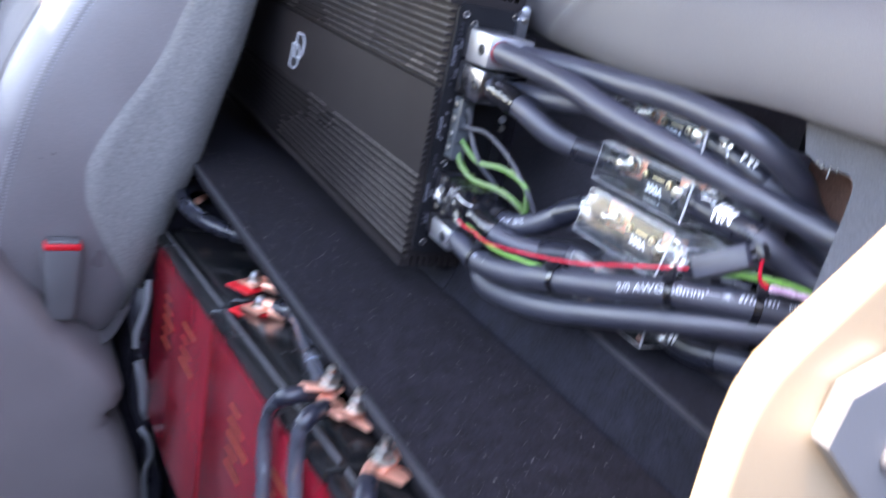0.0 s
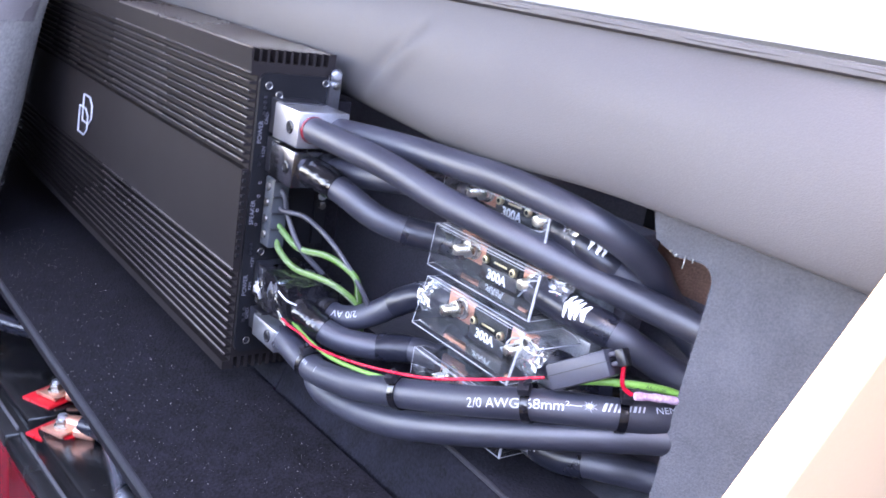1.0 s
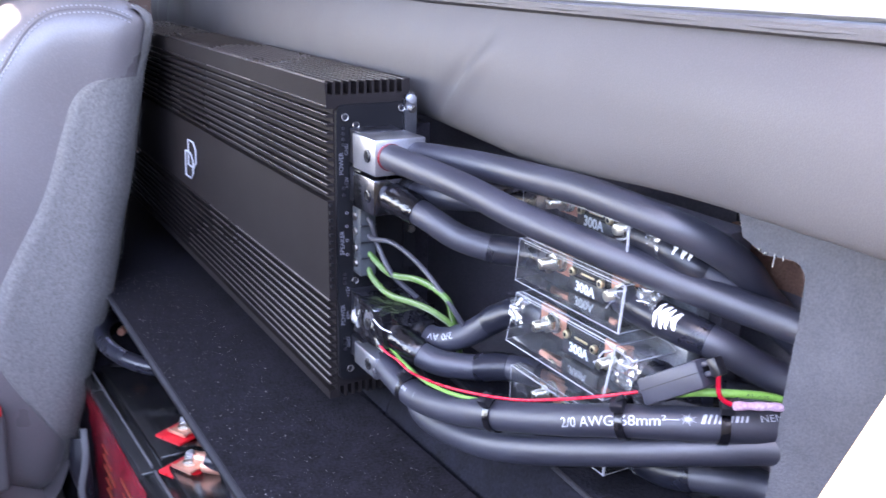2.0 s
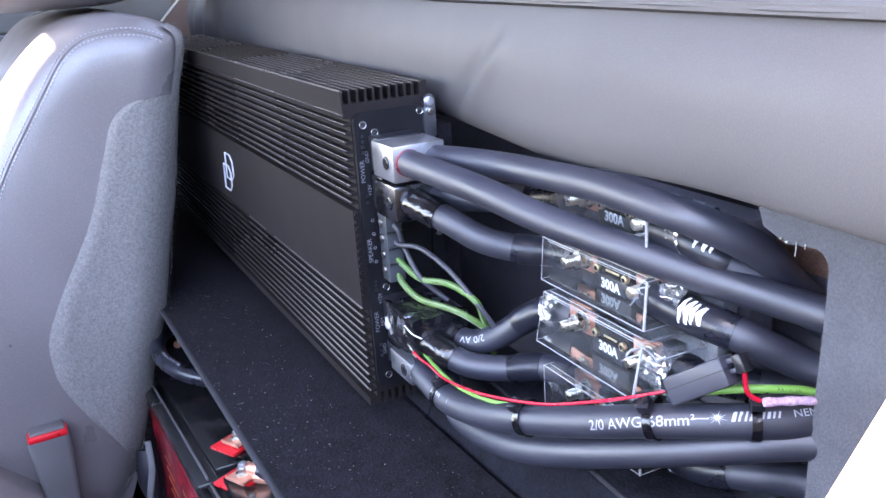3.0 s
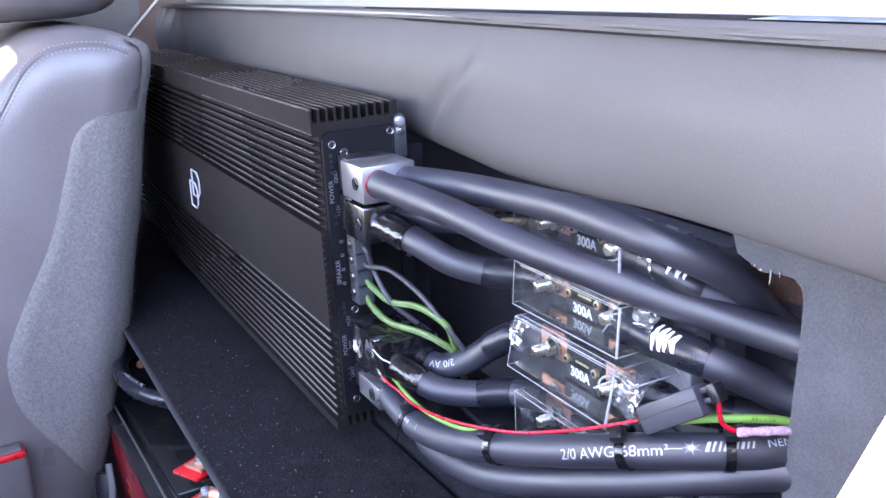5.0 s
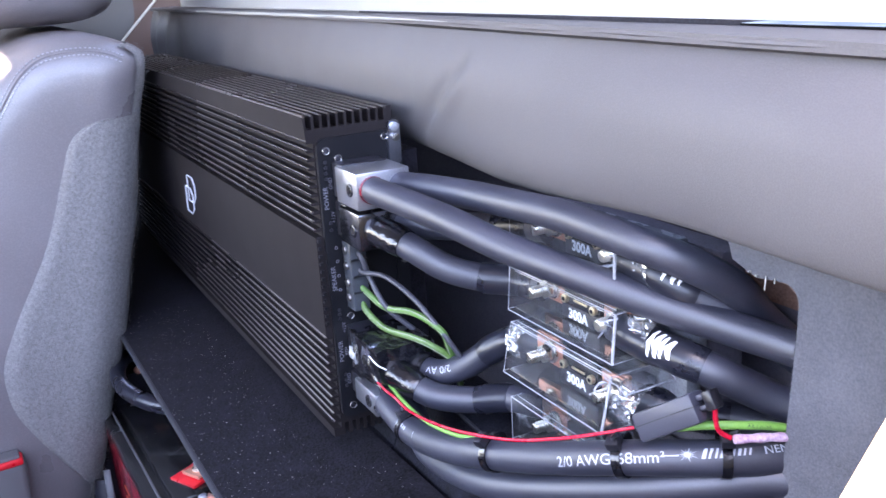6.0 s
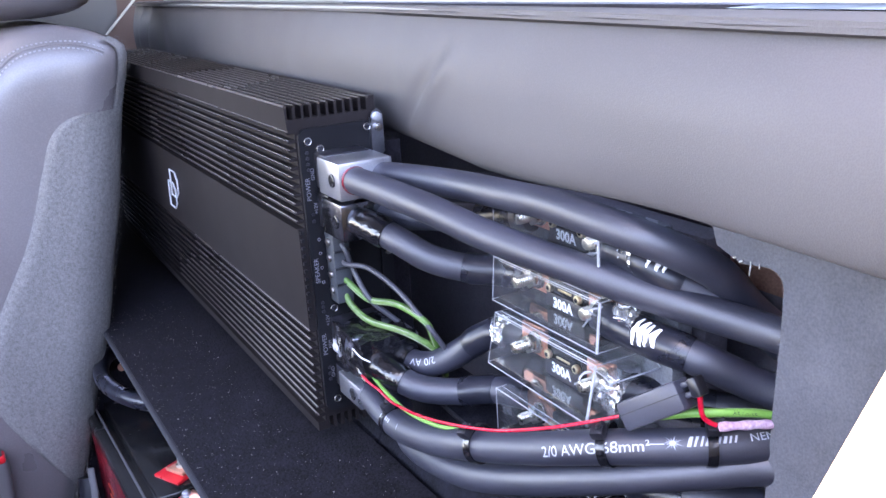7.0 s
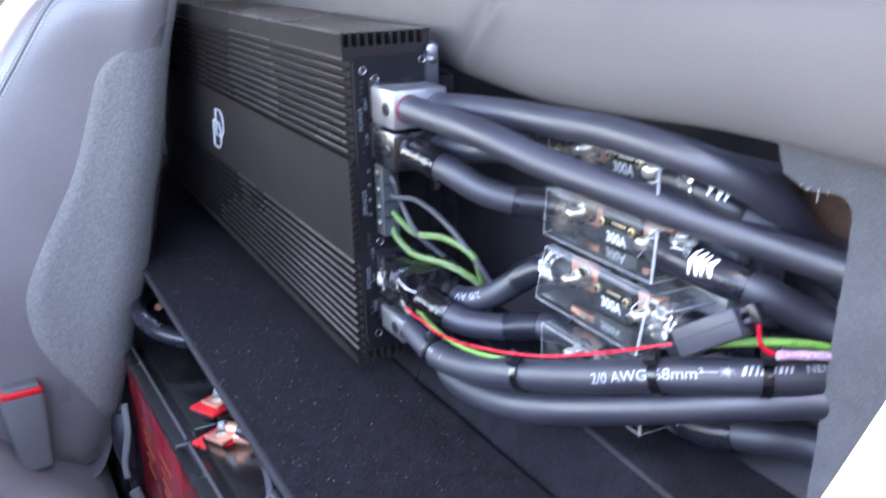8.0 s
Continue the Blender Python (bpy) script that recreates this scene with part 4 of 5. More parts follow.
wire([(0.050, 0.0185, 0.0565), (0.078, 0.0165, 0.0545), (0.108, 0.0150, 0.0555), (0.140, 0.0150, 0.0615), (0.155, 0.022, 0.063)], 0.0011, M_BRIGHTGREEN, "thin green wire tied along the thick cable", "green")
wire([(0.2740, 0.0660, 0.1215), (0.2755, 0.0655, 0.1195), (0.2760, 0.0655, 0.1150), (0.2762, 0.0665, 0.1098), (0.2768, 0.0690, 0.1064), (0.2785, 0.0720, 0.1045)], 0.0011, M_REDWIRE, "short red fuse lead", "red")
primary = wire([(0.254, 0.058, 0.1020), (0.265, 0.067, 0.1055), (0.275, 0.0785, 0.1066), (0.2830, 0.0945, 0.1045), (0.29, 0.11, 0.098)], 0.0019, M_BRIGHTGREEN, "green primary wire lying on the thick cable", "green")
bars = spline([(0.265, 0.067, 0.1055), (0.275, 0.0785, 0.1066), (0.2830, 0.0945, 0.1045)], 0.002)
part("lettering", wrapped(letters("PRIMARY", 0.0026), bars, 0.0020, 0.0245, TOWARDS, True), M_BLACK, primary, "dark printed word along the wire", smooth=False)
splice = thing("butt_splice", (0.285, 0.078, 0.1), "pink crimped butt splice on a thin wire", "splice")
part("sleeve", tube(spline([(0.2810, 0.0715, 0.1050), (0.2850, 0.081, 0.1045), (0.2875, 0.0905, 0.1030), (0.291, 0.104, 0.1000)], 0.0015), 0.0019, 12, bulge=lambda s: 1 + 0.12 * math.sin(s * 700)), M_PINK, splice)

# inline fuse box
fb = thing("inline_fuse", (0.256, 0.057, 0.107), "small black plastic inline fuse box on a thin red wire", "fuse")
FB = facing((0.2585, 0.0583, 0.1097), (0.025, 0.0095, 0.0178), (-0.006, 0.0, 0.0100))
for name, dims, mat in (("body", (-0.0160, 0.0160, -0.0064, 0.0064, -0.0060, 0.0060), M_BOX), ("seam", (-0.01605, 0.01605, 0.0006, 0.0010, -0.00605, 0.00605), M_BLACK), ("hinge", (0.0160, 0.0200, 0.0022, 0.0046, -0.003, 0.003), M_BOX), ("hinge", (0.0160, 0.0200, -0.0022, 0.0002, -0.003, 0.003), M_BOX), ("cap", (0.0195, 0.0240, -0.0032, 0.0050, -0.0036, 0.0036), M_BLACK)):
    b = box(*dims, {"body": 0.0017, "seam": 0.0}.get(name, 0.0009))
    b.transform(FB)
    part(name, b, mat, fb)


# ---- fuse holders ----
def tray(x0, x1, y0, y1, z0, z1, w):
    """A thin-walled box, open at its back."""
    b = bmesh.new()
    shells = []
    for k in (0.0, w):
        shells.append([b.verts.new(q) for q in ((x0 + k, y0 + k, z0 + k), (x1 - k, y0 + k, z0 + k), (x1 - k, y0 + k, z1 - k), (x0 + k, y0 + k, z1 - k), (x0 + k, y1, z0 + k), (x1 - k, y1, z0 + k), (x1 - k, y1, z1 - k), (x0 + k, y1, z1 - k))])
    for v in shells:
        b.faces.new(v[:4])
        for i in range(4):
            b.faces.new((v[i], v[(i + 1) % 4], v[4 + (i + 1) % 4], v[4 + i]))
    o, n = shells
    for i in range(4):
        b.faces.new((o[4 + i], o[4 + (i + 1) % 4], n[4 + (i + 1) % 4], n[4 + i]))
    bmesh.ops.recalc_face_normals(b, faces=b.faces)
    bmesh.ops.bevel(b, geom=[e for e in b.edges if e.verts[0] in o and e.verts[1] in o], offset=w * 0.55, segments=3, profile=0.5, affect="EDGES")
    return b


def fuse_holder(x, y, z, x1, label, h=0.0245, d=0.031, lean=0.0, off=0.0, up=0.0, text_up=0.0):
    """A clear-covered holder with a bolted strip fuse between two cable ends. lean: how far its front slopes back."""
    ob = thing("fuse_holder", (x, y, z), label, "fuse holder", "stacked fuse holders")
    w = 0.0024
    base = part("base", box(x - 0.006, x1 + (0.019 if z < 0.14 else 0.004), y + d + 0.0004, y + d + 0.010, z + 0.001, z + h - 0.001, 0.0015), M_SMOKE, ob, "dark grey moulded base")
    part("base_foot", box(x1 + 0.003, x1 + 0.018, y + d - 0.010, y + d + 0.0004, z + 0.001, z + 0.009, 0.001), M_BLACK, base)

    def sloped(b):
        for v in b.verts:
            v.co.y += lean * max(0.0, (v.co.z - z) / h) * max(0.0, 1 - (v.co.y - y) / d)
        return b

    cover = part("cover", sloped(tray(x, x1, y, y + d, z, z + h, w)), M_CLEAR, ob, "clear plastic snap cover", smooth=False)
    cover.visible_shadow = False
    # hazy sheet paints the sky's reflection on the cover's top
    part("cover_top", sloped(box(x + 0.0010, x1 - 0.0010, y + 0.0012, y + d - 0.001, z + h + 0.0003, z + h + 0.0007, 0.0001)), M_CLEARTOP, cover, "top of the clear cover, its sky reflection painted as haze", smooth=False).visible_shadow = False
    tray_floor = part("tray_floor", box(x + 0.0022, x1 - 0.0022, y + 0.0022, y + d - 0.001, z + 0.0018, z + 0.0022, 0.0001), M_CLEARBASE, ob, "polished smoky floor of the holder", smooth=False)
    tray_floor.visible_shadow = False
    # pale rods paint the highlights along the cover's edges
    for q0, q1, rr in (((x, z + h), (x1, z + h), 0.00034), ((x1, z), (x1, z + h), 0.00075), ((x, z), (x1, z), 0.0003), ((x, z), (x, z + h), 0.0002)):
        part("rim", sloped(rod((q0[0], y + 0.0002, q0[1]), (q1[0], y + 0.0002, q1[1]), rr, 6)), M_EDGE, cover, "edge highlight, put in as a pale rod").visible_shadow = False
    for q0, q1 in (((x1, y, z + h), (x1, y + d, z + h)), ((x, y, z + h), (x, y + d, z + h)), ((x1, y, z), (x1, y + d, z)), ((x + 0.002, y + 0.0032, z + h + 0.0008), (x1 - 0.003, y + 0.0032, z + h + 0.0008)), ((x + 0.002, y + 0.0026, z + h - 0.0024), (x1 - 0.0026, y + 0.0026, z + h - 0.0024)), ((x1 - 0.0026, y + 0.0026, z + 0.002), (x1 - 0.0026, y + 0.0026, z + h - 0.0024)), ((x, y + d - 0.001, z + h), (x1, y + d - 0.001, z + h)), ((x, y, z + 0.0005), (x, y + d, z + 0.0005))):
        part("rim", sloped(rod(q0, q1, 0.0002, 5)), M_EDGE, cover).visible_shadow = False
    mid = y + 0.0152
    zc = z + 0.01225
    zs = z + 0.0152 + up
    xo = x + off
    body = part("fuse_body", box(xo + 0.0305, xo + 0.0620, mid - 0.001, mid + 0.006, z + 0.0032, zs - 0.0042, 0.0008), M_BLACK, ob, "black strip fuse")
    part("fuse_window", box(xo + 0.0315, xo + 0.0610, mid, mid + 0.005, zs - 0.0040, zs + 0.0055, 0.0008), M_PLATE, body, "dark fuse window")
    part("fuse_link", box(xo + 0.0400, xo + 0.0510, mid - 0.0006, mid + 0.0002, zs - 0.0020, zs - 0.0008, 0.0003), M_BRASS, body, "thin brass link")
    part("rating", letters("300A", 0.0074, facing((xo + 0.0450, mid - 0.0013, z + 0.0070 + text_up), (1, 0, 0), (0, 0, 1)), bold=0.0003), M_RATING, body, "white printed rating", smooth=False)
    for sx in (0.0340, 0.0575):
        part("rivet", rod((xo + sx, mid + 0.0002, zs - 0.0016), (xo + sx, mid - 0.0024, zs - 0.0016), 0.0024, 14, bevel=0.0005), M_BRASS, body, "brass rivet")
        part("rivet_eye", rod((xo + sx, mid - 0.0022, zs - 0.0016), (xo + sx, mid - 0.0026, zs - 0.0016), 0.0012, 10), M_PLATE, body)
    for sx, way in ((0.0205, -1), (0.0770, 1)):
        cx = xo + sx
        part("blade", box(cx - (0.0055 if way < 0 else 0.0140), cx + (0.0105 if way < 0 else 0.0055), mid + 0.0012, mid + 0.0030, zs - 0.0075, zs + 0.0066, 0.0004), M_COPPER, ob, "copper fuse blade")
        x_in, x_out = (cx - 0.0125, cx + 0.0040) if way < 0 else (cx - 0.0040, min(cx + 0.0110, x1 - 0.0025))
        lug = box(x_in, x_out, mid + 0.0034, mid + 0.0064, zs - (0.0085 if way < 0 else 0.0055), zs + (0.0092 if way < 0 else 0.0075), 0.0014)
        for v in lug.verts:
            far = (v.co.x - cx) * way
            v.co.z = zs + (v.co.z - zs) * (1 - 0.35 * max(0.0, -far) / 0.006)
            v.co.y -= 0.0045 * max(0.0, far - 0.004) / 0.010
        part("lug", lug, M_COPPER, ob, "flattened copper ring lug")
        part("washer", rod((cx, mid + 0.0012, zs), (cx, mid - 0.0004, zs), 0.0062, 20, bevel=0.0004), M_STUD, ob, "zinc washer")
        part("lock_washer", rod((cx, mid - 0.0004, zs), (cx, mid - 0.0014, zs), 0.0051, 18, bevel=0.0003), M_SCREW, ob, "split lock washer")
        part("nut", rod((cx, mid - 0.0014, zs), (cx, mid - 0.0054, zs), 0.0052, 6, bevel=0.0006), M_STUD, ob, "zinc hex nut")
        thread = tube([Vector((cx, mid - 0.0050 - 0.0002 * k, zs)) for k in range(46)], 0.0029, 14, bulge=lambda s: 1 + 0.13 * math.sin(s * 2 * math.pi / 0.0014) - 0.25 * max(0.0, s - 0.0084) / 0.0006)
        part("stud", thread, M_STUD, ob, "threaded stud")
        part("busbar", box(cx - 0.0045, cx + 0.0045, mid + 0.0074, y + d, zs - 0.009, zs + 0.004, 0.001), M_SMOKE, base, "smoky moulded post")
    for sx, way in ((x, -1), (x1, 1)):
        part("gland", tube([Vector((sx + way * (0.0006 + 0.0009 * k), mid + 0.003, zc)) for k in range(9)], 0.0095, 24, bulge=lambda s: 1 + 0.05 * math.sin(s * 900)), M_CLEAR, ob, "clear cable gland").visible_shadow = False
    if 0.07 < z < 0.1:
        lip = slab(lambda u, v: Vector((x1 - 0.002 + 0.015 * u, y + 0.004 + 0.030 * v, z + h - 0.002 - 0.009 * max(0.0, u - 0.55) ** 1.5)), 10, 4, (0, 0, 0.0014))
        part("cover_lip", lip, M_CLEAR, ob, "clear curved lip of the cover", smooth=False).visible_shadow = False
        for v in (0.0, 1.0):
            part("rim", tube([Vector((x1 - 0.002 + 0.0015 * k, y + 0.004 + 0.030 * v, z + h - 0.0006 - 0.009 * max(0.0, k / 10 - 0.55) ** 1.5)) for k in range(11)], 0.0003, 5), M_EDGE, cover).visible_shadow = False
        part("rim", rod((x1 + 0.013, y + 0.004, z + h - 0.0034), (x1 + 0.013, y + 0.034, z + h - 0.0034), 0.0004, 6), M_EDGE, cover).visible_shadow = False
    # crumpled clear film where the cables go in and out, with glints painted as white creases
    for fx, fw, turn in ((x - 0.009, 0.013, 0.0), (x1 - 0.003, 0.017, 4.0)):
        def crumpled(u, v):
            q = Vector((u * 5 + turn, v * 7, z * 90))
            rad = 0.0108 + 0.0016 * noise.noise(q) + 0.0010 * noise.noise(q * 2.3)
            a = -0.3 + 2.5 * v
            return Vector((fx + fw * u + 0.0016 * math.sin(9 * v + turn), mid + 0.003 - rad * math.sin(a), zc + rad * math.cos(a)))

        part("film", sheet(crumpled, 10, 18), M_WRINKLED, ob, "crumpled clear film round the cable", smooth=False).visible_shadow = False
        for k in range(2):
            v0 = 0.30 + 0.24 * k + 0.05 * math.sin(z * 300 + 2 * k + turn)
            ridge = [crumpled(0.15 + 0.10 * m + 0.05 * k, v0 + 0.02 * math.sin(0.8 * m + k)) + Vector((0, -0.0003, 0.0003)) for m in range(6)]
            part("crease", tube(spline(ridge, 0.0012), 0.00034, 5, bulge=lambda q: 0.4 + 0.6 * abs(math.sin(q * 400))), M_WHITEBAND, ob, "glint on a film crease, painted white")
    # curled clear latch at the far end
    curl = [Vector((x1 - 0.004 - 0.0011 * k + 0.0016 * math.sin(2.1 * k), y + 0.0045 + 0.0026 * math.cos(1.7 * k + z * 50), z + h - 0.004 - 0.0013 * k + 0.0012 * math.sin(1.1 * k))) for k in range(10)]
    part("latch", tube(spline(curl, 0.0012), 0.0005, 6), M_EDGE, cover, "curled clear plastic latch").visible_shadow = False
    return ob


fuse_holder(0.122, 0.067, 0.1480, 0.210, "clear-covered fuse holder half hidden behind the thick cables", 0.0215, text_up=0.0015)
fuse_holder(0.123, 0.0635, 0.1145, 0.2125, "clear-covered fuse holder with bolted copper ends", lean=0.002, text_up=-0.0006)
fuse_holder(0.1245, 0.0580, 0.0795, 0.2110, "clear-covered fuse holder behind the inline fuse", 0.0280, 0.035, 0.006, 0.0035, 0.0012, 0.0018)
fuse_holder(0.1265, 0.0610, 0.0375, 0.2130, "clear-covered fuse holder behind the lower cables", 0.0265, 0.035)
solo("wall_fuse_board", box(0.10, 0.235, 0.1085, 0.124, 0.0305, 0.166, 0.002), M_DARKWALL, "dark board that carries the fuse holders", "board", kind="structure")


# ---- seat ----
SEAT = [(-0.003, 0.223), (-0.018, 0.161), (-0.034, 0.076), (-0.046, 0.029), (-0.064, -0.050), (-0.081, -0.100), (-0.094, -0.150), (-0.113, -0.220), (-0.134, -0.275), (-0.152, -0.290), (-0.172, -0.285), (-0.21, -0.285), (-0.27, -0.26), (-0.30, -0.15), (-0.275, 0.0), (-0.235, 0.10), (-0.190, 0.175), (-0.150, 0.222), (-0.118, 0.244), (-0.085, 0.2525), (-0.048, 0.252), (-0.016, 0.240)]


def closed(points, n):
    """n even points on a smooth closed line."""
    p = [Vector((0, a, b)) for a, b in points]
    out = []
    m = len(p)
    for i in range(m):
        a, b, c, d = p[i - 1], p[i], p[(i + 1) % m], p[(i + 2) % m]
        for k in range(20):
            t = k / 20
            out.append(0.5 * (2 * b + (c - a) * t + (2 * a - 5 * b + 4 * c - d) * t**2 + (3 * b - a - 3 * c + d) * t**3))
    run = [0.0]
    for a, b in zip(out, out[1:] + out[:1]):
        run.append(run[-1] + (b - a).length)
    even = []
    j = 0
    for k in range(n):
        s = run[-1] * k / n
        while run[j + 1] < s:
            j += 1
        even.append(out[j].lerp(out[(j + 1) % len(out)], (s - run[j]) / max(1e-9, run[j + 1] - run[j])))
    return even


OUT = closed(SEAT, 160)
ROUND = 0.042
X_SEAT = -0.452


def inward(k):
    t = OUT[(k + 1) % len(OUT)] - OUT[k - 1]
    n = Vector((0, -t.z, t.y)).normalized()
    mid = Vector((0, -0.14, 0.0))
    return n if n.dot(mid - OUT[k]) > 0 else -n


def edge_gap(y, z):
    q = Vector((0, y, z))
    return min((p - q).length for p in OUT)


def side_x(y, z):
    d = min(edge_gap(y, z), ROUND)
    full = X_SEAT + math.sqrt(max(0, ROUND**2 - (ROUND - d) ** 2)) * 0.9
    front = max(0.0, min(1.0, (-0.10 - y) / 0.08))
    tuck = 0.6 * max(0.0, -0.02 - z) ** 2
    return full - tuck - 0.011 * front * max(0.0, 1 - edge_gap(y, z) / 0.12) ** 2


seat = thing("car_seat", (-0.7, -0.15, -0.29), "grey leather car seat with a carpeted back, seen from its side", "car seat")
CORE = Vector((0, -0.145, -0.03))
b = bmesh.new()
rings = []
for x in (-0.95, X_SEAT):
    rings.append([b.verts.new(Vector((x, p.y, p.z))) for p in OUT])
for f in (0.008, 0.02, 0.04, 0.065, 0.095, 0.13, 0.18, 0.25, 0.35, 0.5, 0.7, 0.88):
    ring = []
    for p in OUT:
        q = p.lerp(CORE, f)
        ring.append(b.verts.new(Vector((side_x(q.y, q.z), q.y, q.z))))
    rings.append(ring)
for a, c in zip(rings, rings[1:]):
    for k in range(len(OUT)):
        b.faces.new((a[k], a[(k + 1) % len(OUT)], c[(k + 1) % len(OUT)], c[k]))
b.faces.new(rings[-1])
b.faces.new(rings[0])
part("backrest", b, M_LEATHER, seat)

# carpet on the back and wrapped round the flank
PATCH = [(-0.049, 0.1735), (-0.070, 0.1690), (-0.087, 0.154), (-0.100, 0.121), (-0.123, 0.060), (-0.160, -0.006), (-0.181, -0.050), (-0.183, -0.080), (-0.177, -0.112), (-0.150, -0.168), (-0.118, -0.226)]
left_line = spline([(0, y, z) for y, z in PATCH], 0.006)
REAR = sorted((k for k in range(len(OUT)) if inward(k).y < -0.35 and -0.25 < OUT[k].z < 0.243), key=lambda k: OUT[k].z)


def rear_y(z):
    return float(np.interp(z, [OUT[k].z for k in REAR], [OUT[k].y for k in REAR]))


b = bmesh.new()
rows = []
for p in left_line:
    yr = rear_y(p.z) - 0.009
    row = []
    for k in range(17):
        u = k / 16
        y = p.y + (yr - p.y) * u
        lift = 0.0046 * min(1, u * 16 / 2.0) ** 0.5
        row.append(b.verts.new(Vector((side_x(y, p.z) + lift + 0.0008 * noise.noise(Vector((y * 300, p.z * 300, 1))), y, p.z))))
    rows.append(row)
for a, c in zip(rows, rows[1:]):
    for k in range(len(a) - 1):
        b.faces.new((a[k], a[k + 1], c[k + 1], c[k]))
patch_spots = [v.co.copy() for v in b.verts]
part("flank_carpet", b, M_SEATCARPET, seat, "nappy grey carpet wrapped round the flank")
b = bmesh.new()
rows = []
for k in REAR:
    row = []
    for d in (0.013, 0.0105, 0.007, 0.004, 0.0015, 0.0):
        q = OUT[k] + Vector((0, -d + 0.0032, 0))
        low = OUT[k].z < 0.172
        row.append(b.verts.new(Vector((X_SEAT + (side_x(OUT[k].y - d, OUT[k].z) - X_SEAT) + (0.0048 if low else 0.002) + 0.0007 * noise.noise(Vector((d * 900, q.z * 400, 2))), q.y, q.z))))
    q = OUT[k] + Vector((0, 0.0036, 0))
    row.append(b.verts.new(Vector((X_SEAT - 0.012, q.y, q.z))))
    row.append(b.verts.new(Vector((X_SEAT - 0.45, q.y, q.z))))
    rows.append(row)
for a, c in zip(rows, rows[1:]):
    for k in range(len(a) - 1):
        b.faces.new((a[k], a[k + 1], c[k + 1], c[k]))
nap_spots = [v.co.copy() for v in b.verts]
part("back_carpet", b, M_SEATCARPET, seat, "nappy grey carpet on the seat back")
nap = bmesh.new()
for k in range(5200):
    c = random.choice(nap_spots if k % 2 else patch_spots) + Vector((0, random.uniform(-0.003, 0.003), random.uniform(-0.004, 0.004)))
    if c.x < -0.47:
        continue
    tip = c + Vector((random.uniform(0.0002, 0.0014), random.uniform(-0.0006, 0.0024), random.uniform(-0.0016, 0.0016)))
    w = 0.00016
    q = [nap.verts.new(p) for p in (c + Vector((0, w, 0)), c + Vector((0, -w, 0)), c + Vector((-w, 0, w)), tip)]
    for tri in ((0, 1, 3), (1, 2, 3), (2, 0, 3)):
        nap.faces.new([q[i] for i in tri])
tagged(part("carpet_nap", nap, M_SEATCARPET, seat, "loose fibres standing off the carpet", smooth=False), kind="stuff")

# seam and twin stitching round the flank
def flank_line(off):
    ring = []
    for k, p in enumerate(OUT):
        if p.z > -0.2 and p.y < -0.012 and (p.y < -0.12 or p.z > 0.2):
            t = max(0.0, min(1.0, (-0.09 - p.y) / 0.10))
            ring.append(p + inward(k) * (off + 0.017 * t * t * (3 - 2 * t)))
    ring.sort(key=lambda q: math.atan2(q.z, q.y + 0.14) % (2 * math.pi))
    return spline(ring, 0.0042)


def on_flank(q, up=0.0003):
    return Vector((side_x(q.y, q.z) + up, q.y, q.z))


part("seam", tube([on_flank(q, -0.0002) for q in flank_line(0.0155)], 0.0014, 6), M_LEATHER, seat)
stitch = bmesh.new()
for off in (0.0125, 0.0187):
    fine = flank_line(off)
    for a, c in zip(fine, fine[1:]):
        stitch = rod(on_flank(a.lerp(c, 0.15)), on_flank(a.lerp(c, 0.66)), 0.00075, 5, bm=stitch)
part("stitching", stitch, M_THREAD, seat, "pale twin stitching")


# headrest above
def blob(cx, cy, cz, sx, sy, sz, power, nu=28, nv=18):
    """A rounded cushion."""
    b = bmesh.new()
    bmesh.ops.create_uvsphere(b, u_segments=nu, v_segments=nv, radius=1)
    for v in b.verts:
        n = [math.copysign(abs(c) ** power, c) for c in v.co]
        v.co = Vector((cx + n[0] * sx, cy + n[1] * sy, cz + n[2] * sz))
    return b


part("headrest", blob(-0.655, -0.125, 0.336, 0.16, 0.130, 0.078, 0.42), M_LEATHER, seat, "grey leather headrest")
CUSH = [(-0.555, -0.0794), (-0.4916, -0.0867), (-0.4475, -0.0959), (-0.4003, -0.1133), (-0.3625, -0.135), (-0.3475, -0.1460), (-0.3430, -0.1485), (-0.3403, -0.1338), (-0.3374, -0.1264), (-0.3192, -0.1256), (-0.298, -0.1377), (-0.2665, -0.1701), (-0.2398, -0.2002), (-0.2107, -0.2242), (-0.1835, -0.2499), (-0.1564, -0.2666), (-0.13, -0.33)]


NOTCH = (-0.3475, -0.3430, -0.3403)


def cushion_side(u, v):
    z = -0.555 + 0.425 * v
    yr = float(np.interp(z, [q[0] for q in CUSH], [q[1] for q in CUSH]))
    ys = float(np.interp(z, [q[0] for q in CUSH if q[0] not in NOTCH], [q[1] for q in CUSH if q[0] not in NOTCH]))
    y = yr - 0.5 * u**2.5
    back = max(0.0, ys - y)
    return Vector((-0.408 + 0.028 * (1 - math.exp(-back / 0.009)), y, z))


b = slab(cushion_side, 44, 130, (-0.45, 0, 0))
part("cushion", b, M_CLOTH, seat, "grey cloth-covered seat cushion")
seat.location += Vector((0.015, -0.0065, 0.003))

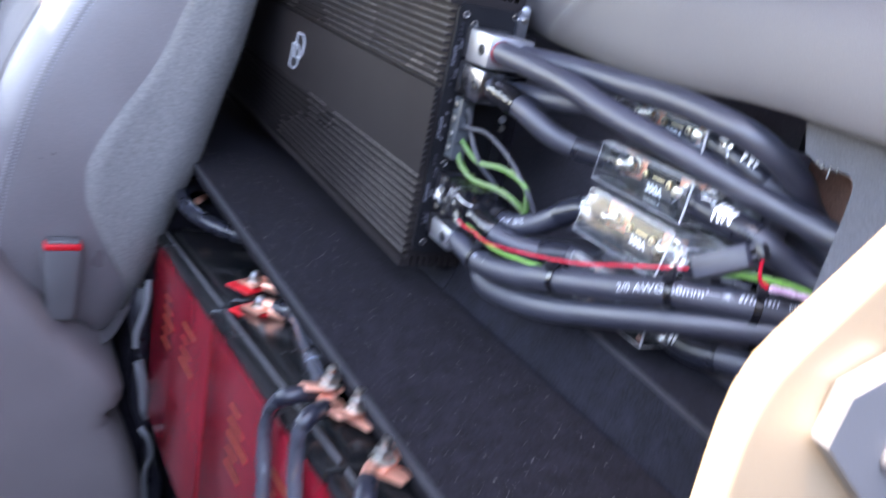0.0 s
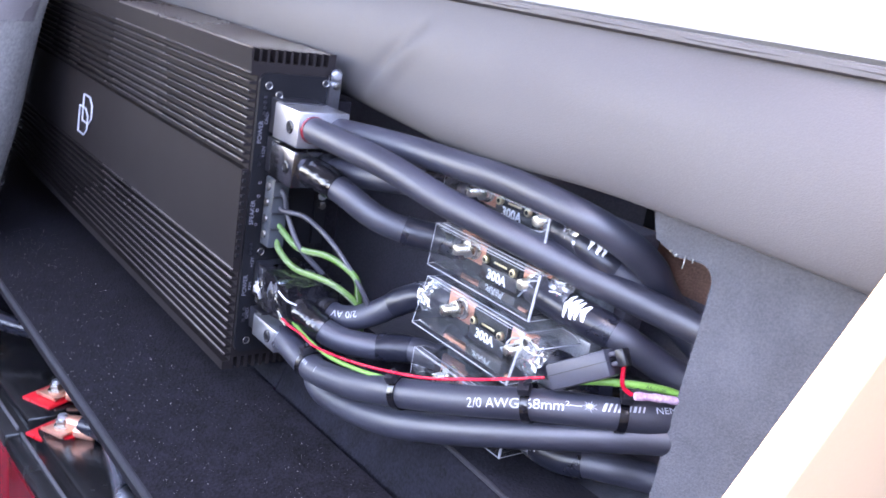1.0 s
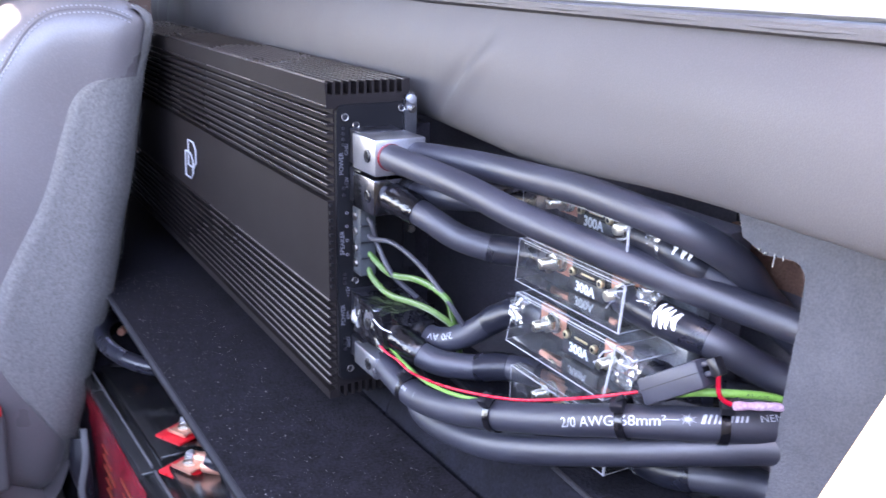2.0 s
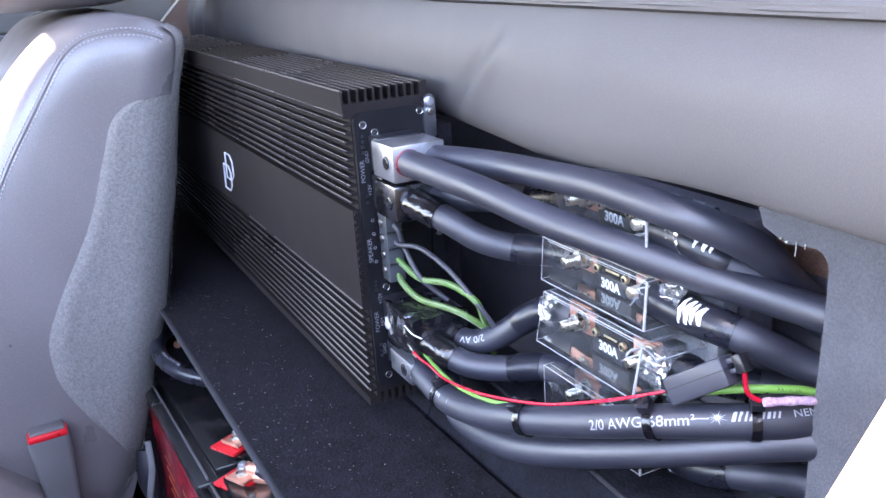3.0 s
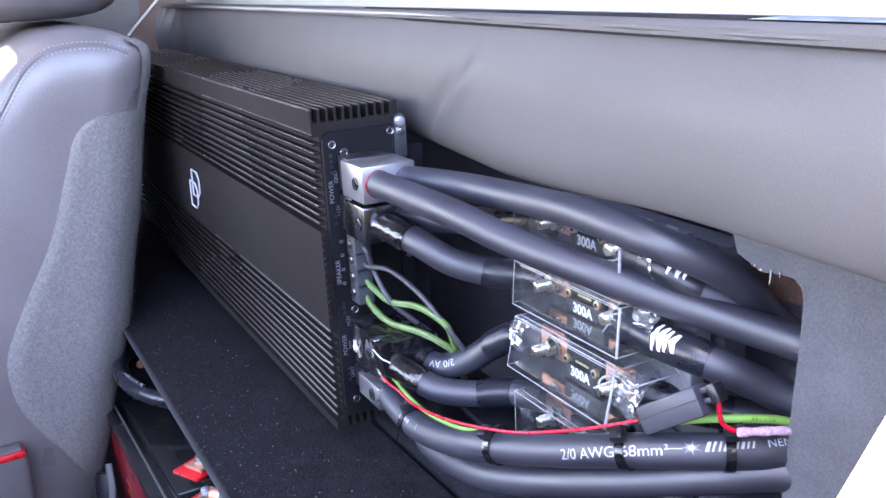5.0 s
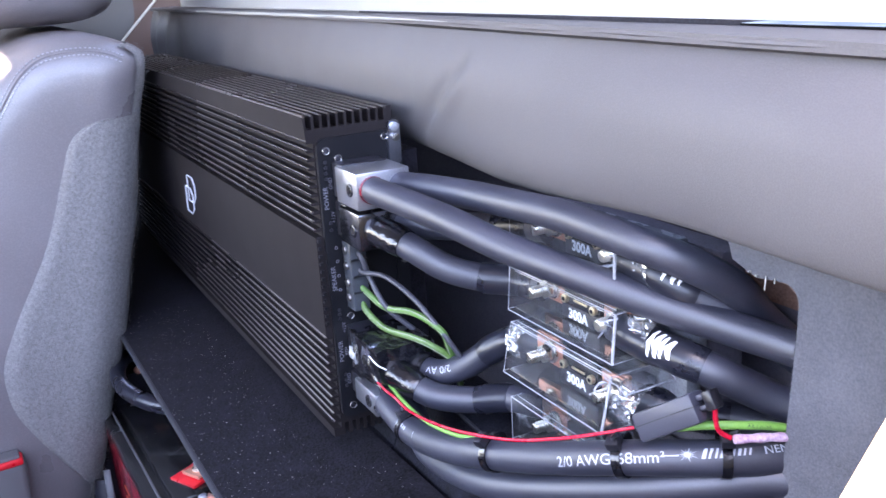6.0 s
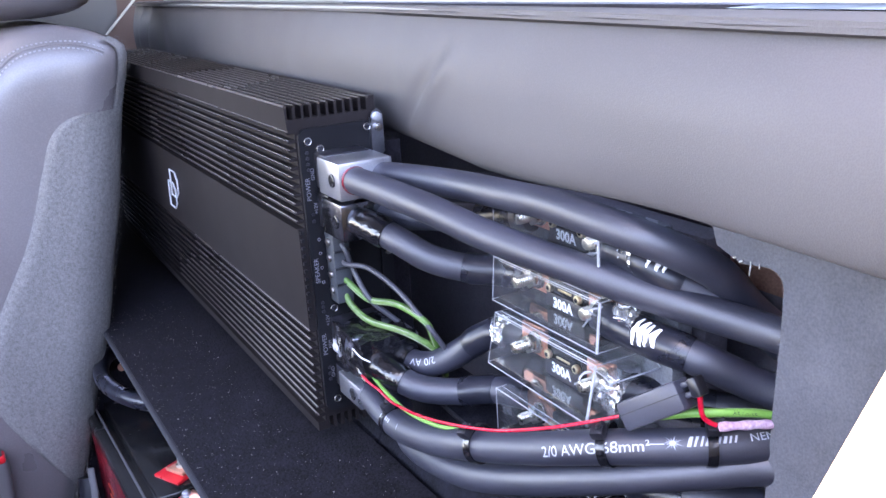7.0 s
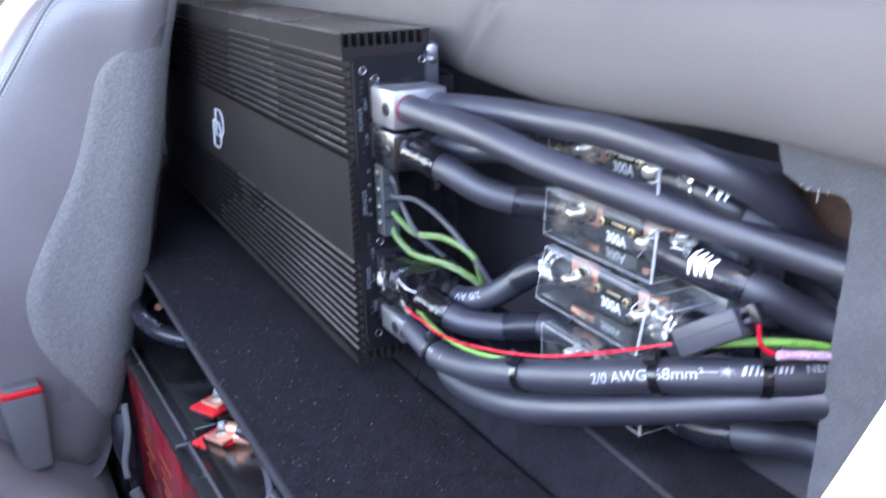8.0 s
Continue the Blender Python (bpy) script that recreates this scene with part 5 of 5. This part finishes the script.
buckle = thing("belt_buckle", (-0.38, -0.21, -0.25), "grey seat belt buckle with a red release button", "buckle")
b = box(-0.011, 0.011, -0.0215, 0.0215, -0.075, 0.016, 0.007, 3)
for v in b.verts:
    v.co.y *= 1 + 1.6 * min(0.0, v.co.z + 0.03)* 4 if v.co.z < -0.03 else 1
m = Matrix.Translation((-0.400, -0.2075, -0.160)) @ Euler((radians(2), 0, 0)).to_matrix().to_4x4()
b.transform(m)
part("housing", b, M_BUCKLE, buckle)
b = box(-0.0060, 0.0125, -0.0195, 0.0195, 0.0105, 0.0180, 0.0025)
b.transform(m)
part("button", b, M_RED, buckle, "red release button")
b = box(-0.0085, 0.0100, -0.0170, 0.0170, 0.0150, 0.0212, 0.0024)
b.transform(m)
part("latch_slot", b, M_BUCKLE, buckle, "grey latch slot above the button")

# straps and brackets between the seat and the batteries
strap = thing("seat_strap", (-0.40, -0.11, -0.50), "twisted black webbing strap hanging beside the seat", "strap")
part("webbing", tube(spline([(-0.41, -0.120, -0.20), (-0.402, -0.121, -0.235), (-0.398, -0.1165, -0.275), (-0.400, -0.113, -0.33), (-0.398, -0.101, -0.385), (-0.400, -0.090, -0.435), (-0.400, -0.073, -0.52)], 0.004), 0.0105, 12, bulge=lambda s: 0.8 + 0.35 * math.sin(s * 55), flat=0.55), M_BLACK, strap)
for pts, r in (([(-0.398, -0.115, -0.185), (-0.392, -0.116, -0.215), (-0.394, -0.123, -0.25), (-0.392, -0.1225, -0.268)], 0.0038), ([(-0.392, -0.118, -0.285), (-0.388, -0.110, -0.315), (-0.386, -0.106, -0.345), (-0.392, -0.100, -0.36)], 0.0062), ([(-0.392, -0.108, -0.375), (-0.386, -0.098, -0.385), (-0.386, -0.092, -0.41), (-0.390, -0.097, -0.44), (-0.390, -0.090, -0.50)], 0.0045)):
    solo("seat_bracket", tube(spline(pts, 0.004), r, 10, flat=0.6), M_TRIMGREY, "bent grey seat bracket beside the batteries", "bracket", "seat brackets")


# ---- batteries ----
def battery(x0, x1, label):
    """A red-cased battery with a black stepped lid, leaning with the truck's floor."""
    root = thing("battery", (x0, -0.105, -0.0865 + 0.1346 * x0), label, "battery", "batteries under the board")
    ox, oy, oz = root.location
    L = x1 - x0
    wide = 0.165
    part("case", box(ox, ox + L, oy, oy + wide, oz - 0.21, oz - 0.006, 0.003), M_BATRED, root, "red plastic case")
    lid = part("lid", box(ox - 0.001, ox + L + 0.001, oy - 0.0015, oy + wide, oz - 0.0055, oz + 0.006, 0.0028), M_BATBLACK, root, "black plastic lid")
    part("case_rim", box(ox + 0.004, ox + L - 0.004, oy - 0.0008, oy + 0.0012, oz - 0.0105, oz - 0.0080, 0.0005), M_BATRED, root, "moulded red rim under the lid")
    part("lid_step", box(ox + 0.004, ox + L - 0.004, oy + 0.016, oy + wide - 0.004, oz + 0.0062, oz + 0.014, 0.002), M_BATBLACK, root)
    # lighter grey strip paints the gloss along the lid's edge
    part("lid_gloss", box(ox + 0.002, ox + L - 0.002, oy + 0.008, oy + 0.0096, oz + 0.0062, oz + 0.0095, 0.0005), M_RUBSEAL, lid)
    for k in range(9):
        zz = oz - 0.045 - 0.012 * (k % 5)
        xx = ox + L * (0.28 if k < 5 else 0.62)
        part("print_bar", box(xx, xx + 0.03 + 0.014 * ((k * 7) % 3), oy - 0.0006, oy + 0.0003, zz, zz + 0.0016 + 0.0012 * (k % 3)), M_GOLDPRINT, root, "faded gold print")
    root.rotation_euler = (0, -math.atan(0.1346), 0)
    return root


battery(-0.43, -0.128, "red and black car battery under the carpeted board")
battery(-0.124, 0.178, "red and black car battery with stacked copper lugs")
battery(0.182, 0.484, "red and black car battery near the door")


def terminal_post(x, y, z, label, turn=0.35):
    """A red square tag, a copper plate lug with folded rims, a nut and a stud on a battery."""
    ob = thing("battery_terminal", (x, y, z), label, "terminal", "battery terminals")
    at = Matrix.Translation((x, y, z)) @ Euler((radians(6), radians(-7), turn)).to_matrix().to_4x4()

    def placed(name, b, mat, words=""):
        b.transform(at)
        part(name, b, mat, ob, words)

    placed("tag", box(-0.022, 0.014, -0.0180, 0.0130, 0.0, 0.0030, 0.0012, 2), M_RED, "red plastic washer tag")
    placed("lug", box(-0.0115, 0.0125, -0.0100, 0.0100, 0.0050, 0.0066, 0.0006), M_COPPER, "square copper plate lug")
    for y0 in (-0.0113, 0.0098):
        placed("rim", box(-0.0120, 0.0130, y0, y0 + 0.0015, 0.0044, 0.0078, 0.0006), M_COPPER, "folded copper rim")
    placed("barrel", rod((0.013, 0, 0.0065), (0.026, 0.008, 0.0040), 0.0046, 16, 0.0062, bevel=0.0008), M_COPPER, "crimped copper barrel")
    placed("spacer", rod((0, 0, 0.0010), (0, 0, 0.0052), 0.0070, 18, bevel=0.0004), M_COPPER)
    placed("washer", rod((0, 0, 0.0066), (0, 0, 0.0082), 0.0070, 20, bevel=0.0004), M_STUD)
    placed("nut", rod((0, 0, 0.0080), (0, 0, 0.0126), 0.0058, 6, bevel=0.0008), M_SCREW, "steel hex nut")
    placed("stud", rod((0, 0, 0.0120), (0, 0, 0.0158), 0.0034, 14, bevel=0.0008), M_BRIGHT, "threaded stud")
    return ob


terminal_post(-0.168, -0.0590, -0.093, "red tagged battery terminal with a copper lug")
terminal_post(-0.100, -0.0715, -0.0875, "red tagged battery terminal with a bent copper lug")


def battery_cable(points, label, lugs=True, mat=None, r=R, sleeve=0.028):
    line = spline(points)
    ob = thing("battery_cable", points[0], label, "cable", "battery cables")
    part("sheath", tube(line, r, 20), mat or M_RUBBER, ob)
    if sleeve:
        part("heat_shrink", tube(cut(line, 0.0, sleeve), r * 1.12, 20), M_SHRINK, ob, "glossy sleeve")
    if lugs:
        a = line[0]
        w = (line[0] - line[3]).normalized()
        part("lug", tube([a + w * 0.002 * k for k in range(9)], r * 0.95, 16, bulge=lambda s: 1 - 22 * max(0, s - 0.006)), M_COPPER, ob, "copper crimp lug")
    return ob, line


# this sheath takes the darker heat-shrink black to paint the shade under the board
loop, line_loop = battery_cable([(-0.462, -0.050, -0.088), (-0.452, -0.065, -0.085), (-0.433, -0.079, -0.085), (-0.403, -0.087, -0.085), (-0.372, -0.088, -0.085), (-0.341, -0.082, -0.085), (-0.314, -0.071, -0.085), (-0.296, -0.058, -0.085), (-0.282, -0.045, -0.085)], "thick black battery cable looping out from under the board", mat=M_SHRINK, lugs=False, sleeve=0)
inscription(loop, line_loop, "2/0 AWG-68mm²", 0.126, 0.0070, side=Vector((0.4, 0.2, 0.9)), flip=True, mat=M_PRINT)
part("lug", rod((-0.450, -0.052, -0.098), (-0.432, -0.064, -0.098), 0.0042, 14, bevel=0.0008), M_COPPER, loop, "copper crimp lug")
jumper, line_jumper = battery_cable([(-0.088, -0.062, -0.0765), (-0.070, -0.053, -0.074), (-0.040, -0.056, -0.070), (-0.0114, -0.0616, -0.066), (0.044, -0.0735, -0.0566), (0.092, -0.083, -0.050)], "black battery cable with a silvery sleeve between copper lugs", r=0.0065, mat=M_GLOSSY)
part("sleeve", tube(cut(line_jumper, 0.128, 0.150), 0.0078, 20, bulge=lambda s: 1 - 0.08 * abs(s - 0.011) / 0.011), M_CHROME, jumper, "silvery crimp sleeve")
battery_cable([(0.108, -0.094, -0.046), (0.1145, -0.108, -0.0435), (0.108, -0.1155, -0.050), (0.090, -0.1145, -0.068), (0.083, -0.1135, -0.088), (0.087, -0.113, -0.105), (0.098, -0.113, -0.13), (0.115, -0.115, -0.19)], "thin black battery cable bending down the red case", r=0.0051, mat=M_GLOSSY)
battery_cable([(0.1335, -0.096, -0.0425), (0.1480, -0.110, -0.0385), (0.1500, -0.1145, -0.046), (0.1470, -0.114, -0.060), (0.1500, -0.1135, -0.078), (0.158, -0.113, -0.098), (0.172, -0.115, -0.15)], "thin black battery cable bending down the red case", r=0.0051, mat=M_GLOSSY)


def lug_stack(x, y, z, ways, label, nut=True):
    """Copper lugs under one nut."""
    ob = thing("lug_stack", (x, y, z), label, "lug", "copper lugs")
    for k, ang in enumerate(ways):
        lug = box(-0.008, 0.019, -0.0065, 0.0065, 0.0, 0.0034, 0.0013)
        lug.transform(Matrix.Translation((x, y, z + 0.004 * k)) @ Euler((0.1 * k, -0.12, ang)).to_matrix().to_4x4())
        part("lug", lug, M_COPPER, ob)
    top = z + 0.004 * len(ways)
    part("washer", rod((x, y, top), (x, y, top + 0.0012), 0.0078, 18, bevel=0.0003), M_STUD, ob)
    part("nut", rod((x, y, top + 0.0012), (x, y, top + 0.007), 0.0062, 6, bevel=0.0007), M_SCREW, ob, "steel hex nut")
    part("stud", rod((x, y, top + 0.007), (x, y, top + 0.013), 0.0034, 12, bevel=0.0005), M_SCREW, ob, "threaded stud")
    return ob


lug_stack(0.110, -0.085, -0.0515, (0.1, 2.6, -1.5), "stack of copper lugs bolted to a battery")
lug_stack(0.140, -0.077, -0.0475, (0.4, -1.2), "pair of copper lugs at the edge of the board")
lug_stack(0.206, -0.087, -0.0400, (0.6, 2.2), "copper lug and steel nut near the door")
battery_cable([(0.228, -0.104, -0.030), (0.245, -0.112, -0.032), (0.262, -0.1165, -0.06), (0.275, -0.118, -0.15)], "thin black battery cable near the bare lug", r=0.0051, mat=M_GLOSSY)


# ---- dust on the carpet ----
grit = bmesh.new()
for k in range(2400):
    x = random.uniform(-0.45, 0.35)
    y = random.uniform(-0.074, 0.03 if x > 0.01 else -0.003)
    s = random.choice((0.00012, 0.00014, 0.00016, 0.0002, 0.0002, 0.00025, 0.0003, 0.0005))
    c = Vector((x, y, floor_z(y, x) + s * 0.4))
    q = [grit.verts.new(c + Vector((random.uniform(-s, s), random.uniform(-s, s), random.uniform(0, s)))) for _ in range(4)]
    for tri in ((0, 1, 2), (0, 2, 3), (0, 3, 1), (1, 3, 2)):
        grit.faces.new([q[i] for i in tri])
solo("floor_grit", grit, M_DUST, "pale grit scattered on the dark carpet", "grit", kind="stuff", smooth=False)
